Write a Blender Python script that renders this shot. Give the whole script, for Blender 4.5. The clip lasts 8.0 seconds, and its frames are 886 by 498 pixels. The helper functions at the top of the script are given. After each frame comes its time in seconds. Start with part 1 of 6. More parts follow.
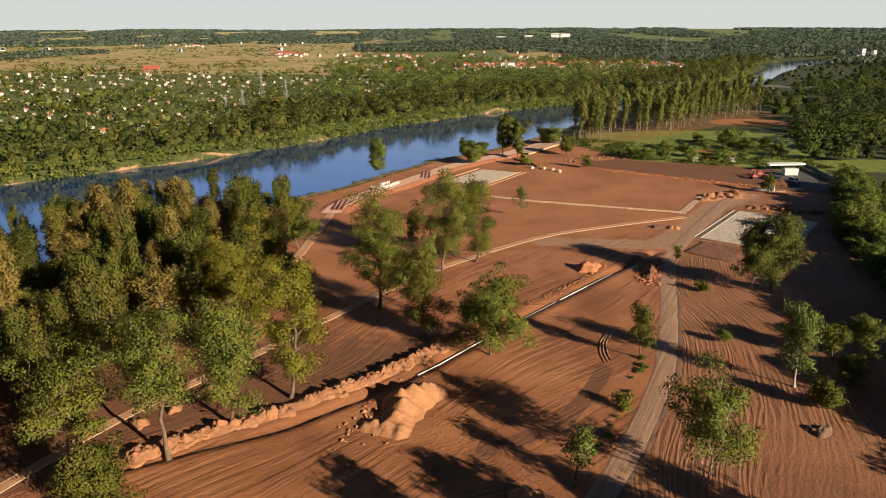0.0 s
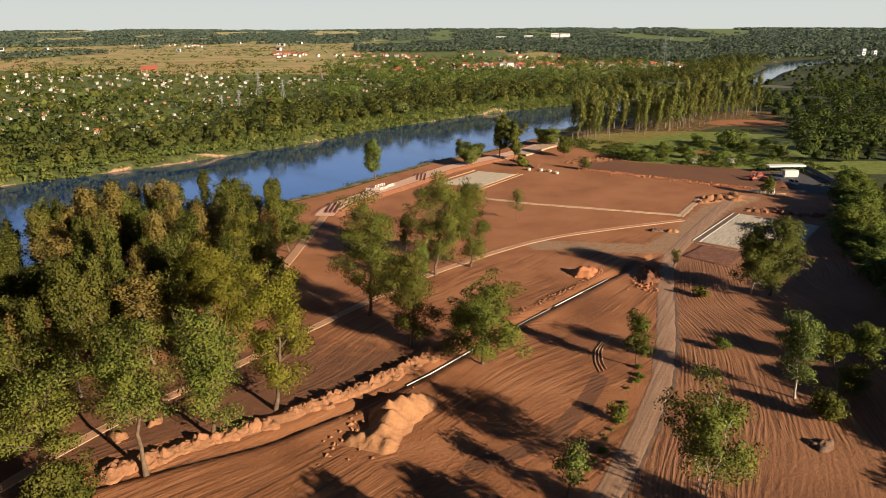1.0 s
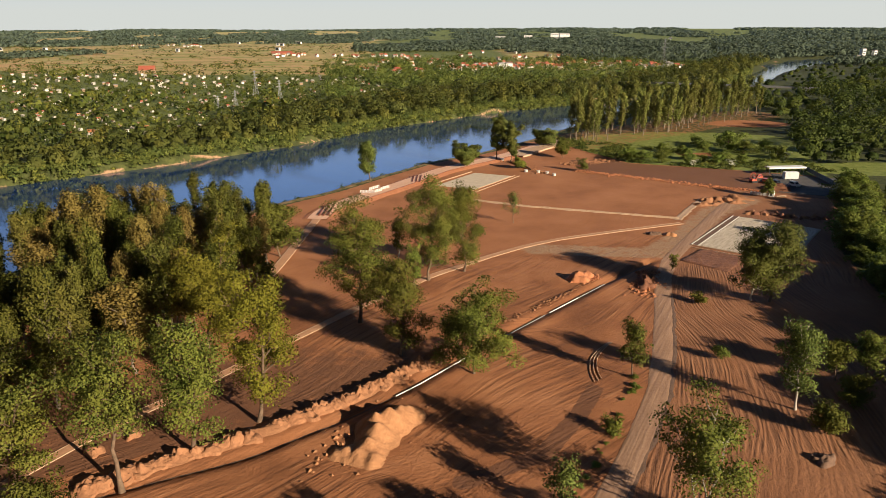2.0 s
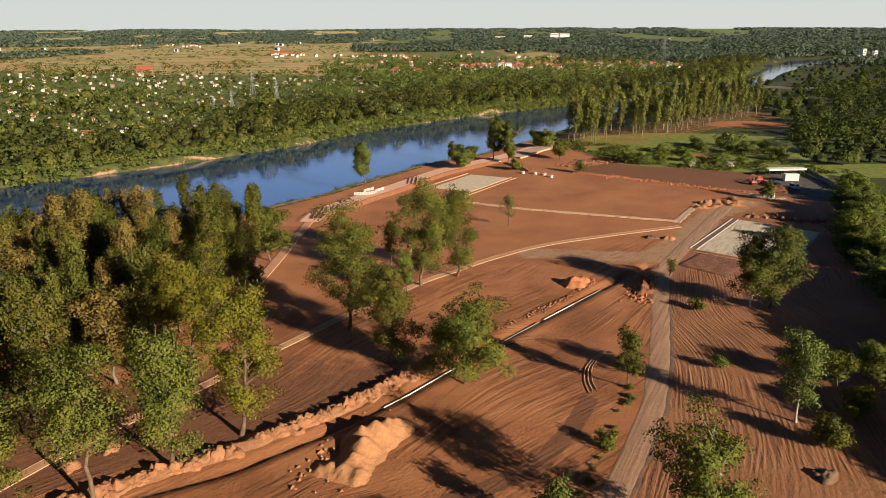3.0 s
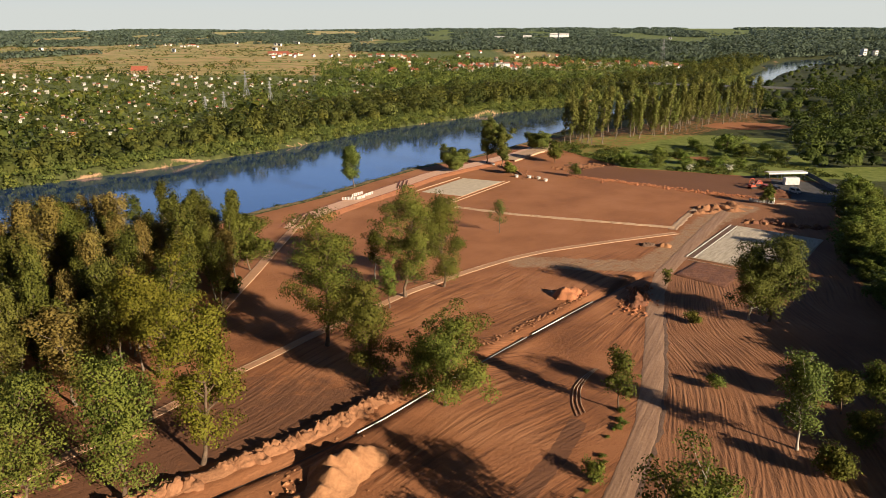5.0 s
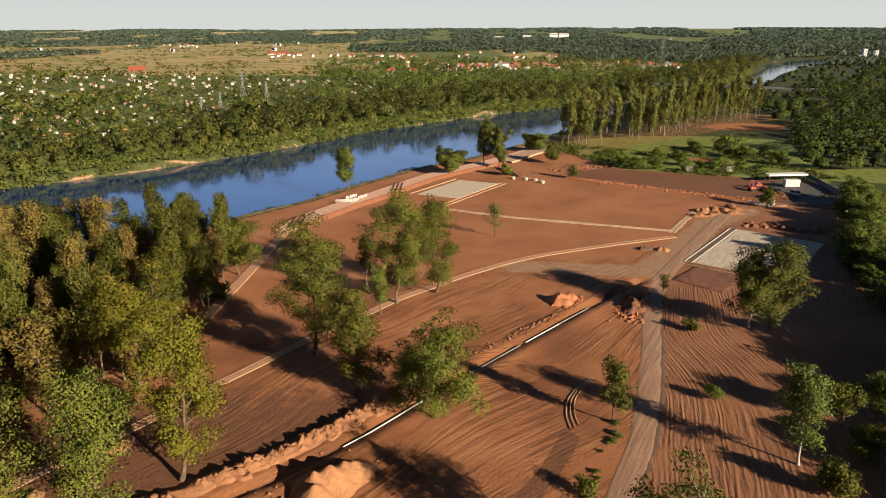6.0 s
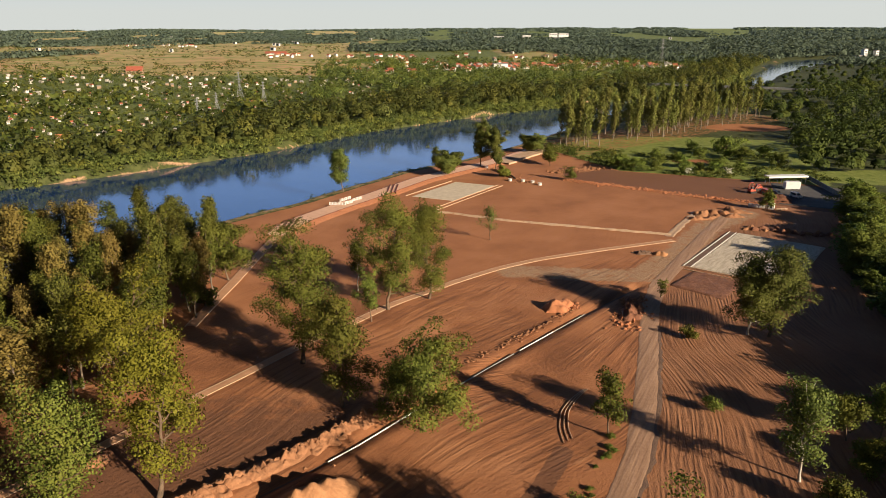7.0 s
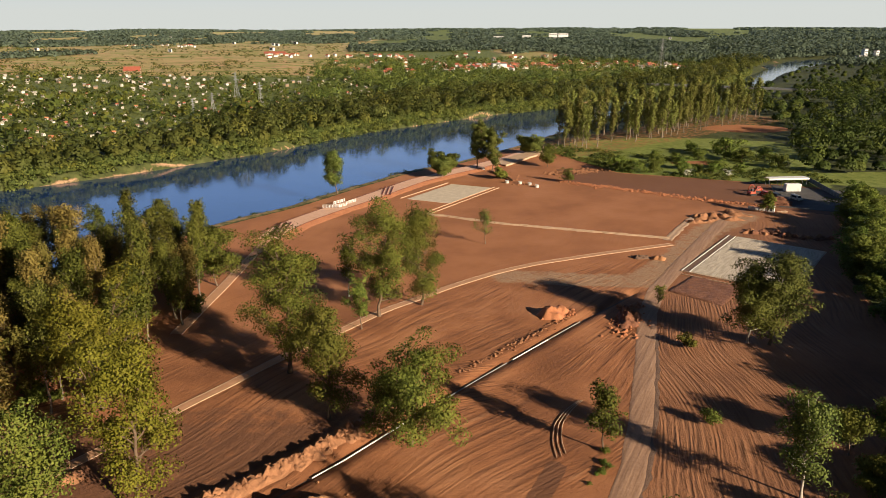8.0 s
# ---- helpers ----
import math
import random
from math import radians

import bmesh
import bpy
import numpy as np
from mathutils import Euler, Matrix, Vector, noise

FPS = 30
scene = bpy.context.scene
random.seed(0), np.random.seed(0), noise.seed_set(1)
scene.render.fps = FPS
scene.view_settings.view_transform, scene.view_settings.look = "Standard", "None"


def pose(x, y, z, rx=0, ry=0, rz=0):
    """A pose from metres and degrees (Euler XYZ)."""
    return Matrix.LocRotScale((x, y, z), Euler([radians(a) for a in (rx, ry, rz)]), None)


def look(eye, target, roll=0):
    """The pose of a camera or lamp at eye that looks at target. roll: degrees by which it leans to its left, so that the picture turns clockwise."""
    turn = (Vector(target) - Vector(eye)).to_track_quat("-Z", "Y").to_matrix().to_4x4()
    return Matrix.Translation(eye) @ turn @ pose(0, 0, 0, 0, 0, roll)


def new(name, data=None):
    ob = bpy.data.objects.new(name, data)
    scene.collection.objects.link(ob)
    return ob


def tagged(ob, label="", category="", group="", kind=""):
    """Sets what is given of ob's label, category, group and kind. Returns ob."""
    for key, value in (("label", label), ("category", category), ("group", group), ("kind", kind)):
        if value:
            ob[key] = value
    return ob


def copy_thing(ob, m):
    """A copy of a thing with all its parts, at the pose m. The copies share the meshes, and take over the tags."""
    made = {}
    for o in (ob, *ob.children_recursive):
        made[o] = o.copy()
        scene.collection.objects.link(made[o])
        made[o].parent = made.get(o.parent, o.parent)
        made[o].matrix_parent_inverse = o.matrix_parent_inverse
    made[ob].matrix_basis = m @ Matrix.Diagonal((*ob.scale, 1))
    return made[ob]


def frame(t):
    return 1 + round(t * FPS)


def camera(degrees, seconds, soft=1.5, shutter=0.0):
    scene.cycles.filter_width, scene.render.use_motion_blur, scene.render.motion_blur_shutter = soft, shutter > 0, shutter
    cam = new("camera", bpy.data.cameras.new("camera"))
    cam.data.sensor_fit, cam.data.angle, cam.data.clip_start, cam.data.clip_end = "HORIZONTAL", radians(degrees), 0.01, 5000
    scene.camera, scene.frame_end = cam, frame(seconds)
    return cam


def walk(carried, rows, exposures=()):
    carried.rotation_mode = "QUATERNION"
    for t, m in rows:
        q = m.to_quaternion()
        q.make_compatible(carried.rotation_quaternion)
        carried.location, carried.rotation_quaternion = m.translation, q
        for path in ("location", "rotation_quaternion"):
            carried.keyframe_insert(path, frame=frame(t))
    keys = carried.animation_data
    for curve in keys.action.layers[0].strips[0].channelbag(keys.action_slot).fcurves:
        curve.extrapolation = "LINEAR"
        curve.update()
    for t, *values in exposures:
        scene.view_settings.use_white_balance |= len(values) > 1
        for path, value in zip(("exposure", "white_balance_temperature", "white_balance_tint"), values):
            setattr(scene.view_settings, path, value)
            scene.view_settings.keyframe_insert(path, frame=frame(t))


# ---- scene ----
cam = camera(65.03, 8.0, soft=0.5)
# level flight at sixty metres, ahead and to the right, with a fixed gimbal
PATH = [(0, 0.0, 0.0, 60.0), (1, 1.75, 3.81, 59.98), (2, 3.5, 7.6, 59.95), (3, 5.24, 11.38, 59.92), (4, 6.97, 15.16, 59.89),
        (5, 8.69, 18.94, 59.86), (6, 10.39, 22.71, 59.84), (7, 12.07, 26.49, 59.83), (8, 13.72, 30.28, 59.83)]
walk(cam, [(t, pose(x, y, z, 90 - 17.809 - 0.0013 * t, 0.212 + 0.0014 * t, 0.0004 * t)) for t, x, y, z in PATH])

# ---- light ----
SUN_EL, SUN_AZ = radians(19.0), radians(-41.5)  # azimuth counted from +x to +y
sun_dir = Vector((math.cos(SUN_EL) * math.cos(SUN_AZ), math.cos(SUN_EL) * math.sin(SUN_AZ), math.sin(SUN_EL)))
world = bpy.data.worlds.new("sky")
scene.world = world
world.use_nodes = True
wn = world.node_tree.nodes
sky = wn.new("ShaderNodeTexSky")
sky.sky_type, sky.sun_disc = "NISHITA", False
sky.sun_elevation, sky.sun_rotation = SUN_EL, math.pi / 2 - SUN_AZ
sky.air_density, sky.dust_density, sky.ozone_density = 0.42, 0.2, 2.0
wn["Background"].inputs[1].default_value = 0.02
world.node_tree.links.new(sky.outputs[0], wn["Background"].inputs[0])
sun_data = bpy.data.lights.new("sun", "SUN")
sun_data.energy, sun_data.angle, sun_data.color = 5.0, radians(0.6), (1.0, 0.83, 0.63)
sun = new("sun", sun_data)
sun.matrix_world = look(sun_dir * 300, (0, 0, 0))
scene.view_settings.exposure = 0.84


# ---- mesh helpers ----
def mesh_np(name, verts, faces, mats=(), smooth=False):
    """A mesh from arrays: verts n x 3, faces m x k."""
    verts, faces = np.asarray(verts, np.float32), np.asarray(faces, np.int32)
    me = bpy.data.meshes.new(name)
    k = faces.shape[1]
    me.vertices.add(len(verts))
    me.vertices.foreach_set("co", verts.ravel())
    me.loops.add(faces.size)
    me.loops.foreach_set("vertex_index", faces.ravel())
    me.polygons.add(len(faces))
    me.polygons.foreach_set("loop_start", np.arange(0, faces.size, k, dtype=np.int32))
    me.polygons.foreach_set("use_smooth", np.full(len(faces), bool(smooth)))
    me.update(calc_edges=True)
    for m in mats:
        me.materials.append(m)
    return me


def part(name, data, material, parent, label=""):
    """One mesh object under a thing or a part, from a bmesh or a mesh."""
    if isinstance(data, bmesh.types.BMesh):
        me = bpy.data.meshes.new(name)
        data.to_mesh(me)
        data.free()
    else:
        me = data
    if material and not me.materials:
        me.materials.append(material)
    ob = new(name, me)
    ob.parent = parent
    if label:
        ob["label"] = label
    return ob


def thing(name, m, label, category, group="", kind=""):
    ob = new(name)
    ob.empty_display_size = 0.3
    ob.matrix_basis = m
    return tagged(ob, label, category, group, kind)


def solid(name, bm, material, label, category, group="", kind="", m=None, smooth=False):
    """A thing of one mesh."""
    if isinstance(bm, bmesh.types.BMesh):
        me = bpy.data.meshes.new(name)
        bm.to_mesh(me)
        bm.free()
    else:
        me = bm
    if material and not me.materials:
        me.materials.append(material)
    if smooth:
        me.polygons.foreach_set("use_smooth", np.ones(len(me.polygons), dtype=bool))
    ob = new(name, me)
    if m is not None:
        ob.matrix_basis = m
    return tagged(ob, label, category, group, kind)


def box(bm, x0, x1, y0, y1, z0, z1, bevel=0.0):
    r = bmesh.ops.create_cube(bm, size=1.0, matrix=Matrix.LocRotScale(((x0 + x1) / 2, (y0 + y1) / 2, (z0 + z1) / 2), None, (x1 - x0, y1 - y0, z1 - z0)))
    if bevel:
        es = list({e for v in r["verts"] for e in v.link_edges})
        bmesh.ops.bevel(bm, geom=es, offset=bevel, segments=1, affect="EDGES")
    return bm


def cyl(bm, r, h, m, n=12, r2=None):
    bmesh.ops.create_cone(bm, cap_ends=True, segments=n, radius1=r, radius2=r if r2 is None else r2, depth=h, matrix=m)
    return bm


def tube(points, radii, n=6):
    """Vertices and quads of a tapered tube along points."""
    P, R = np.asarray(points, float), np.asarray(radii, float)
    T = np.gradient(P, axis=0)
    T /= np.linalg.norm(T, axis=1, keepdims=True) + 1e-9
    ref = np.where(np.abs(T[:, 2:3]) > 0.9, [[1.0, 0, 0]], [[0, 0, 1.0]])
    U = np.cross(T, ref)
    U /= np.linalg.norm(U, axis=1, keepdims=True) + 1e-9
    V = np.cross(T, U)
    a = np.arange(n) / n * 2 * np.pi
    ring = P[:, None] + R[:, None, None] * (np.cos(a)[None, :, None] * U[:, None] + np.sin(a)[None, :, None] * V[:, None])
    i, j = np.meshgrid(np.arange(len(P) - 1), np.arange(n), indexing="ij")
    jn = (j + 1) % n
    f = np.stack([i * n + j, i * n + jn, (i + 1) * n + jn, (i + 1) * n + j], -1).reshape(-1, 4)
    return ring.reshape(-1, 3), f


def joined(pieces):
    vs, fs, k = [], [], 0
    for v, f in pieces:
        vs.append(v)
        fs.append(f + k)
        k += len(v)
    return np.concatenate(vs), np.concatenate(fs)


def leaf_quads(c, n, size, rng, spread=0.9):
    """Small bent leaf-spray quads at centres c that face about along n."""
    k = len(c)
    n = n + rng.normal(0, spread, (k, 3))
    n /= np.linalg.norm(n, axis=1, keepdims=True) + 1e-9
    u = np.cross(n, rng.normal(0, 1, (k, 3)))
    u /= np.linalg.norm(u, axis=1, keepdims=True) + 1e-9
    v = np.cross(n, u)
    s = size * rng.uniform(0.55, 1.25, (k, 1))
    a, b = s * 0.5, s * 0.36
    lift = n * s * 0.16
    q = np.stack([c - u * a, c + v * b * rng.uniform(0.6, 1.2, (k, 1)) + lift, c + u * a, c - v * b * rng.uniform(0.6, 1.2, (k, 1)) + lift], 1)
    return q.reshape(-1, 3), np.arange(4 * k).reshape(-1, 4)


def leafy_mesh(name, v, f, soft, mats=()):
    """Leaf quads whose shading follows the roundness of their clumps."""
    me = mesh_np(name, v, f[:, ::-1], mats, smooth=True)
    me.normals_split_custom_set_from_vertices(np.asarray(soft, np.float32))
    return me


# ---- materials ----
def mat(name, rough=0.8, base=(0.5, 0.5, 0.5), metal=0.0):
    m = bpy.data.materials.new(name)
    m.use_nodes = True
    p = m.node_tree.nodes["Principled BSDF"]
    p.inputs["Base Color"].default_value = (*base, 1)
    p.inputs["Roughness"].default_value = rough
    p.inputs["Metallic"].default_value = metal
    return m


class N:
    """Short hand for the nodes of one material."""

    def __init__(self, m):
        self.t = m.node_tree
        self.p = self.t.nodes["Principled BSDF"]

    def node(self, kind, operation=None, layer=None):
        n = self.t.nodes.new(kind)
        if operation:
            n.operation = operation
        if layer:
            n.layer_name = layer
        return n

    def link(self, a, b):
        self.t.links.new(a, b)

    def coords(self, scale=(1, 1, 1), rot=0.0, src=None):
        if src is None:
            src = self.node("ShaderNodeNewGeometry").outputs["Position"]
        for s, r in (((1, 1, 1), rot), (scale, 0.0)):
            mp = self.node("ShaderNodeMapping")
            mp.inputs["Scale"].default_value = s
            mp.inputs["Rotation"].default_value = (0, 0, r)
            self.link(src, mp.inputs["Vector"])
            src = mp.outputs["Vector"]
        return src

    def noise(self, vec, scale, detail=4.0, rough=0.55, dist=0.0):
        n = self.node("ShaderNodeTexNoise")
        n.inputs["Scale"].default_value, n.inputs["Detail"].default_value = scale, detail
        n.inputs["Roughness"].default_value, n.inputs["Distortion"].default_value = rough, dist
        self.link(vec, n.inputs["Vector"])
        return n.outputs["Fac"]

    def ramp(self, fac, *stops, steps=False):
        r = self.node("ShaderNodeValToRGB")
        if steps:
            r.color_ramp.interpolation = "CONSTANT"
        e = r.color_ramp.elements
        while len(e) < len(stops):
            e.new(0.5)
        for el, (pos, col) in zip(e, stops):
            el.position = pos
            el.color = (*col, 1) if len(col) == 3 else col
        self.link(fac, r.inputs["Fac"])
        return r.outputs["Color"]

    def mix(self, fac, a, b, blend="MIX"):
        m = self.node("ShaderNodeMix")
        m.data_type, m.blend_type = "RGBA", blend
        for v, s in ((fac, m.inputs[0]), (a, m.inputs[6]), (b, m.inputs[7])):
            if isinstance(v, bpy.types.NodeSocket):
                self.link(v, s)
            else:
                s.default_value = v if isinstance(v, (int, float)) else (*v, 1)
        return m.outputs[2]

    def math(self, op, a, b=0.0):
        m = self.node("ShaderNodeMath", op)
        for v, s in ((a, m.inputs[0]), (b, m.inputs[1])):
            if isinstance(v, bpy.types.NodeSocket):
                self.link(v, s)
            else:
                s.default_value = v
        return m.outputs[0]

    def bump(self, height, strength, dist, normal=None):
        b = self.node("ShaderNodeBump")
        b.inputs["Strength"].default_value, b.inputs["Distance"].default_value = strength, dist
        self.link(height, b.inputs["Height"])
        if normal is not None:
            self.link(normal, b.inputs["Normal"])
        return b.outputs["Normal"]

    def out(self, color=None, normal=None, rough=None):
        for v, s in ((color, "Base Color"), (normal, "Normal"), (rough, "Roughness")):
            if v is not None:
                self.link(v, self.p.inputs[s])


def speckled(name, dark, light, scale=0.6, rough=0.9, bump=0.4, dist=0.05, fine=6.0):
    """A mineral or painted surface with stains at two scales and relief."""
    m = mat(name, rough)
    k = N(m)
    v = k.coords()
    a, b = k.noise(v, scale, 5), k.noise(v, scale * fine, 4)
    c = k.ramp(k.math("ADD", k.math("MULTIPLY", a, 0.6), k.math("MULTIPLY", b, 0.4)), (0.3, dark), (0.7, light))
    k.out(c, k.bump(b, bump, dist))
    return m


def leaves(name, dark, light, rough=0.65, warm=None, vary=0.5, rare=None, tint=False):
    """Foliage: every spray has a tint of its own, with a share of light let through."""
    m = mat(name, rough)
    k = N(m)
    geo = k.node("ShaderNodeNewGeometry")
    obj = k.node("ShaderNodeObjectInfo")
    c = k.ramp(geo.outputs["Random Per Island"], (0.0, dark), (1.0, light))
    big = k.noise(k.coords(), 0.09, 2)
    c = k.mix(k.math("MULTIPLY", k.ramp(big, (0.42, (0, 0, 0)), (0.62, (1, 1, 1))), vary), c, warm or light)
    if tint:
        # every crown of a joined wood has its own tone
        own = k.node("ShaderNodeAttribute")
        own.attribute_name = "tone"
        c = k.mix(1.0, c, k.ramp(own.outputs["Fac"], (0.0, (0.42, 0.52, 0.45)), (0.3, (0.8, 0.85, 0.7)), (0.6, (1.1, 1.1, 0.9)), (0.85, (1.5, 1.35, 0.9)), (1.0, (1.6, 1.6, 1.5))), "MULTIPLY")
    if rare:
        c = k.mix(k.ramp(obj.outputs["Random"], (0.6, (0, 0, 0)), (0.75, (0.6, 0.6, 0.6))), c, rare)
    hs = k.node("ShaderNodeHueSaturation")
    k.link(k.math("ADD", k.math("MULTIPLY", obj.outputs["Random"], 0.03), 0.48), hs.inputs["Hue"])
    k.link(k.math("ADD", k.math("MULTIPLY", obj.outputs["Random"], 0.45), 0.78), hs.inputs["Value"])
    k.link(c, hs.inputs["Color"])
    k.out(hs.outputs["Color"])
    k.p.inputs["Specular IOR Level"].default_value = 0.1
    tr = k.node("ShaderNodeBsdfTranslucent")
    k.link(hs.outputs["Color"], tr.inputs["Color"])
    mx = k.node("ShaderNodeMixShader")
    mx.inputs[0].default_value = 0.2
    k.link(k.p.outputs[0], mx.inputs[1])
    k.link(tr.outputs[0], mx.inputs[2])
    k.link(mx.outputs[0], k.t.nodes["Material Output"].inputs["Surface"])
    return m


M_OAK = leaves("oak_leaves", (0.06, 0.08, 0.015), (0.163, 0.182, 0.033), warm=(0.195, 0.192, 0.032))
M_LIME = leaves("lime_leaves", (0.11, 0.125, 0.013), (0.25, 0.255, 0.03), warm=(0.25, 0.245, 0.03))
M_POPLAR = leaves("poplar_leaves", (0.06, 0.078, 0.014), (0.15, 0.165, 0.03), warm=(0.16, 0.15, 0.028), vary=0.35, rare=(0.25, 0.15, 0.05))
M_WILLOW = leaves("willow_leaves", (0.055, 0.078, 0.018), (0.16, 0.185, 0.042), warm=(0.16, 0.17, 0.032))
M_SHRUB = leaves("shrub_leaves", (0.075, 0.11, 0.02), (0.16, 0.205, 0.04), warm=(0.17, 0.20, 0.036))
M_WOODS = leaves("woods_leaves", (0.03, 0.047, 0.014), (0.068, 0.096, 0.025), warm=(0.085, 0.102, 0.028), vary=0.4, tint=True)
M_BELT = leaves("riverside_leaves", (0.066, 0.086, 0.024), (0.115, 0.14, 0.044), warm=(0.145, 0.145, 0.036), vary=0.4, tint=True)
M_GARDEN = leaves("garden_leaves", (0.042, 0.064, 0.016), (0.10, 0.125, 0.032), warm=(0.135, 0.13, 0.034), vary=0.5, tint=True)
M_AIRY = leaves("airy_poplar_leaves", (0.10, 0.115, 0.028), (0.21, 0.23, 0.055), warm=(0.22, 0.205, 0.05), vary=0.4)
# pale blue-grey greens: the haze of distance is mixed into these leaf colours
M_HAZED_WOODS = leaves("far_woods_leaves_hazed", (0.09, 0.122, 0.082), (0.108, 0.142, 0.096), warm=(0.11, 0.14, 0.085), vary=0.5)
M_BLOSSOM = leaves("blossom", (0.45, 0.45, 0.36), (0.75, 0.74, 0.62), vary=0.2)
M_BARK = speckled("bark", (0.07, 0.047, 0.03), (0.22, 0.145, 0.09), 1.5, 0.95, 0.7, 0.06)
M_PALEBARK = speckled("grey_bark", (0.11, 0.085, 0.06), (0.27, 0.21, 0.15), 1.5, 0.95, 0.6, 0.05)
M_BIRCHBARK = speckled("pale_bark", (0.28, 0.24, 0.19), (0.55, 0.50, 0.42), 1.2, 0.9, 0.4, 0.03)
M_SPOIL = speckled("loose_earth", (0.23, 0.10, 0.045), (0.42, 0.20, 0.095), 0.5, 0.95, 0.9, 0.18)
M_CLAY = speckled("red_clay", (0.34, 0.125, 0.052), (0.54, 0.22, 0.10), 0.7, 0.95, 0.9, 0.15)
M_SAND = speckled("yellow_sand", (0.30, 0.135, 0.058), (0.48, 0.24, 0.11), 0.4, 0.95, 0.9, 0.15)
M_TURF = speckled("dark_red_soil", (0.10, 0.042, 0.024), (0.30, 0.125, 0.065), 1.1, 0.95, 0.9, 0.15)
M_TRENCH = speckled("trench_earth", (0.11, 0.062, 0.04), (0.21, 0.125, 0.08), 0.8, 0.95, 0.8, 0.1)
M_PALE = speckled("pale_kerb_sand", (0.40, 0.25, 0.15), (0.58, 0.40, 0.26), 0.8, 0.9, 0.5, 0.04)
M_PATHSAND = speckled("path_sand", (0.40, 0.20, 0.10), (0.54, 0.30, 0.165), 0.5, 0.95, 0.3, 0.03)
M_CONCRETE = speckled("concrete", (0.48, 0.45, 0.40), (0.68, 0.65, 0.58), 0.7, 0.85, 0.3, 0.02)
M_WHITE = speckled("white_paint", (0.66, 0.65, 0.61), (0.82, 0.81, 0.77), 0.5, 0.6, 0.1, 0.01)
M_PVC = speckled("white_pipe", (0.60, 0.58, 0.54), (0.80, 0.79, 0.75), 1.0, 0.5, 0.1, 0.01)
M_RUST = speckled("red_brown_edging", (0.10, 0.028, 0.018), (0.20, 0.06, 0.035), 1.5, 0.8, 0.3, 0.02)
M_PINKPAVE = speckled("pink_paving", (0.58, 0.33, 0.21), (0.76, 0.48, 0.33), 0.9, 0.9, 0.3, 0.02)
M_REDROOF = speckled("red_roof_tiles", (0.26, 0.068, 0.04), (0.42, 0.12, 0.07), 0.4, 0.7, 0.3, 0.03)
M_GREYROOF = speckled("grey_roofing", (0.16, 0.15, 0.14), (0.34, 0.32, 0.29), 0.5, 0.7, 0.2, 0.02)
M_BROWNROOF = speckled("brown_roofing", (0.16, 0.09, 0.06), (0.30, 0.18, 0.12), 0.5, 0.8, 0.2, 0.02)
M_PLASTER = speckled("light_plaster", (0.55, 0.50, 0.42), (0.78, 0.74, 0.64), 0.3, 0.85, 0.1, 0.01)
M_TIMBER = speckled("weathered_timber", (0.22, 0.14, 0.08), (0.42, 0.30, 0.19), 1.0, 0.85, 0.3, 0.02)
M_STEEL = speckled("galvanised_steel", (0.17, 0.175, 0.18), (0.30, 0.31, 0.31), 1.0, 0.5, 0.1, 0.01)
M_RED = speckled("red_machine_paint", (0.34, 0.05, 0.025), (0.52, 0.10, 0.045), 1.2, 0.45, 0.1, 0.01)
M_DARK = speckled("dark_metal", (0.025, 0.025, 0.027), (0.07, 0.07, 0.075), 1.2, 0.5, 0.1, 0.01)
M_RUBBER = speckled("rubber", (0.015, 0.015, 0.015), (0.04, 0.038, 0.036), 1.5, 0.9, 0.2, 0.01)
M_GLASS = mat("window_glass", 0.05, (0.03, 0.04, 0.05))


# ---- plan ----
# the site lies along a river that runs from near left to far right; U runs along it, W across it, away from the water
U = np.array([0.62, 0.785])
W = np.array([0.785, -0.62])

FAR_BANK = [(-420, 30), (-270, 200), (-188, 288), (-134, 336), (-82, 393), (-32, 468), (6, 508), (52, 556), (102, 591), (160, 640), (314, 783), (420, 975), (560, 1230), (640, 1330), (740, 1405), (1000, 1480), (1800, 1620)]
NEAR_BANK = [(-280, -60), (-150, 130), (-60, 252), (-44, 272), (-28, 299), (-7, 331), (15, 352), (48, 396), (80, 448), (122, 520), (170, 590), (338, 766), (450, 958), (590, 1160), (690, 1270), (790, 1335), (1040, 1405), (1850, 1520)]
WATER_Z = -4.0


def side(points, x, y):
    """Signed distance to a polyline, plus to its right."""
    best = np.full(np.shape(x), 1e9)
    sign = np.ones(np.shape(x))
    for (ax, ay), (bx, by) in zip(points[:-1], points[1:]):
        dx, dy = bx - ax, by - ay
        s = np.clip(((x - ax) * dx + (y - ay) * dy) / (dx * dx + dy * dy), 0, 1)
        px, py = x - ax - s * dx, y - ay - s * dy
        d = np.hypot(px, py)
        c = np.where((dx * y - dx * ay) - (dy * x - dy * ax) > 0, -1.0, 1.0)
        near = d < best - 1e-6
        best = np.where(near, d, best)
        sign = np.where(near, c, sign)
    return best * sign


def smooth(a, b, v):
    t = np.clip((v - a) / (b - a), 0, 1)
    return t * t * (3 - 2 * t)


def lattice_noise(x, y, cell, seed):
    """Smooth value noise between -1 and 1."""
    x, y = np.asarray(x, float) / cell, np.asarray(y, float) / cell
    i, j = np.floor(x).astype(int), np.floor(y).astype(int)
    fx, fy = x - i, y - j
    fx, fy = fx * fx * (3 - 2 * fx), fy * fy * (3 - 2 * fy)

    def h(a, b):
        v = np.sin(a * 127.1 + b * 311.7 + seed * 74.7) * 43758.5453
        return (v - np.floor(v)) * 2 - 1
    return (h(i, j) * (1 - fx) + h(i + 1, j) * fx) * (1 - fy) + (h(i, j + 1) * (1 - fx) + h(i + 1, j + 1) * fx) * fy


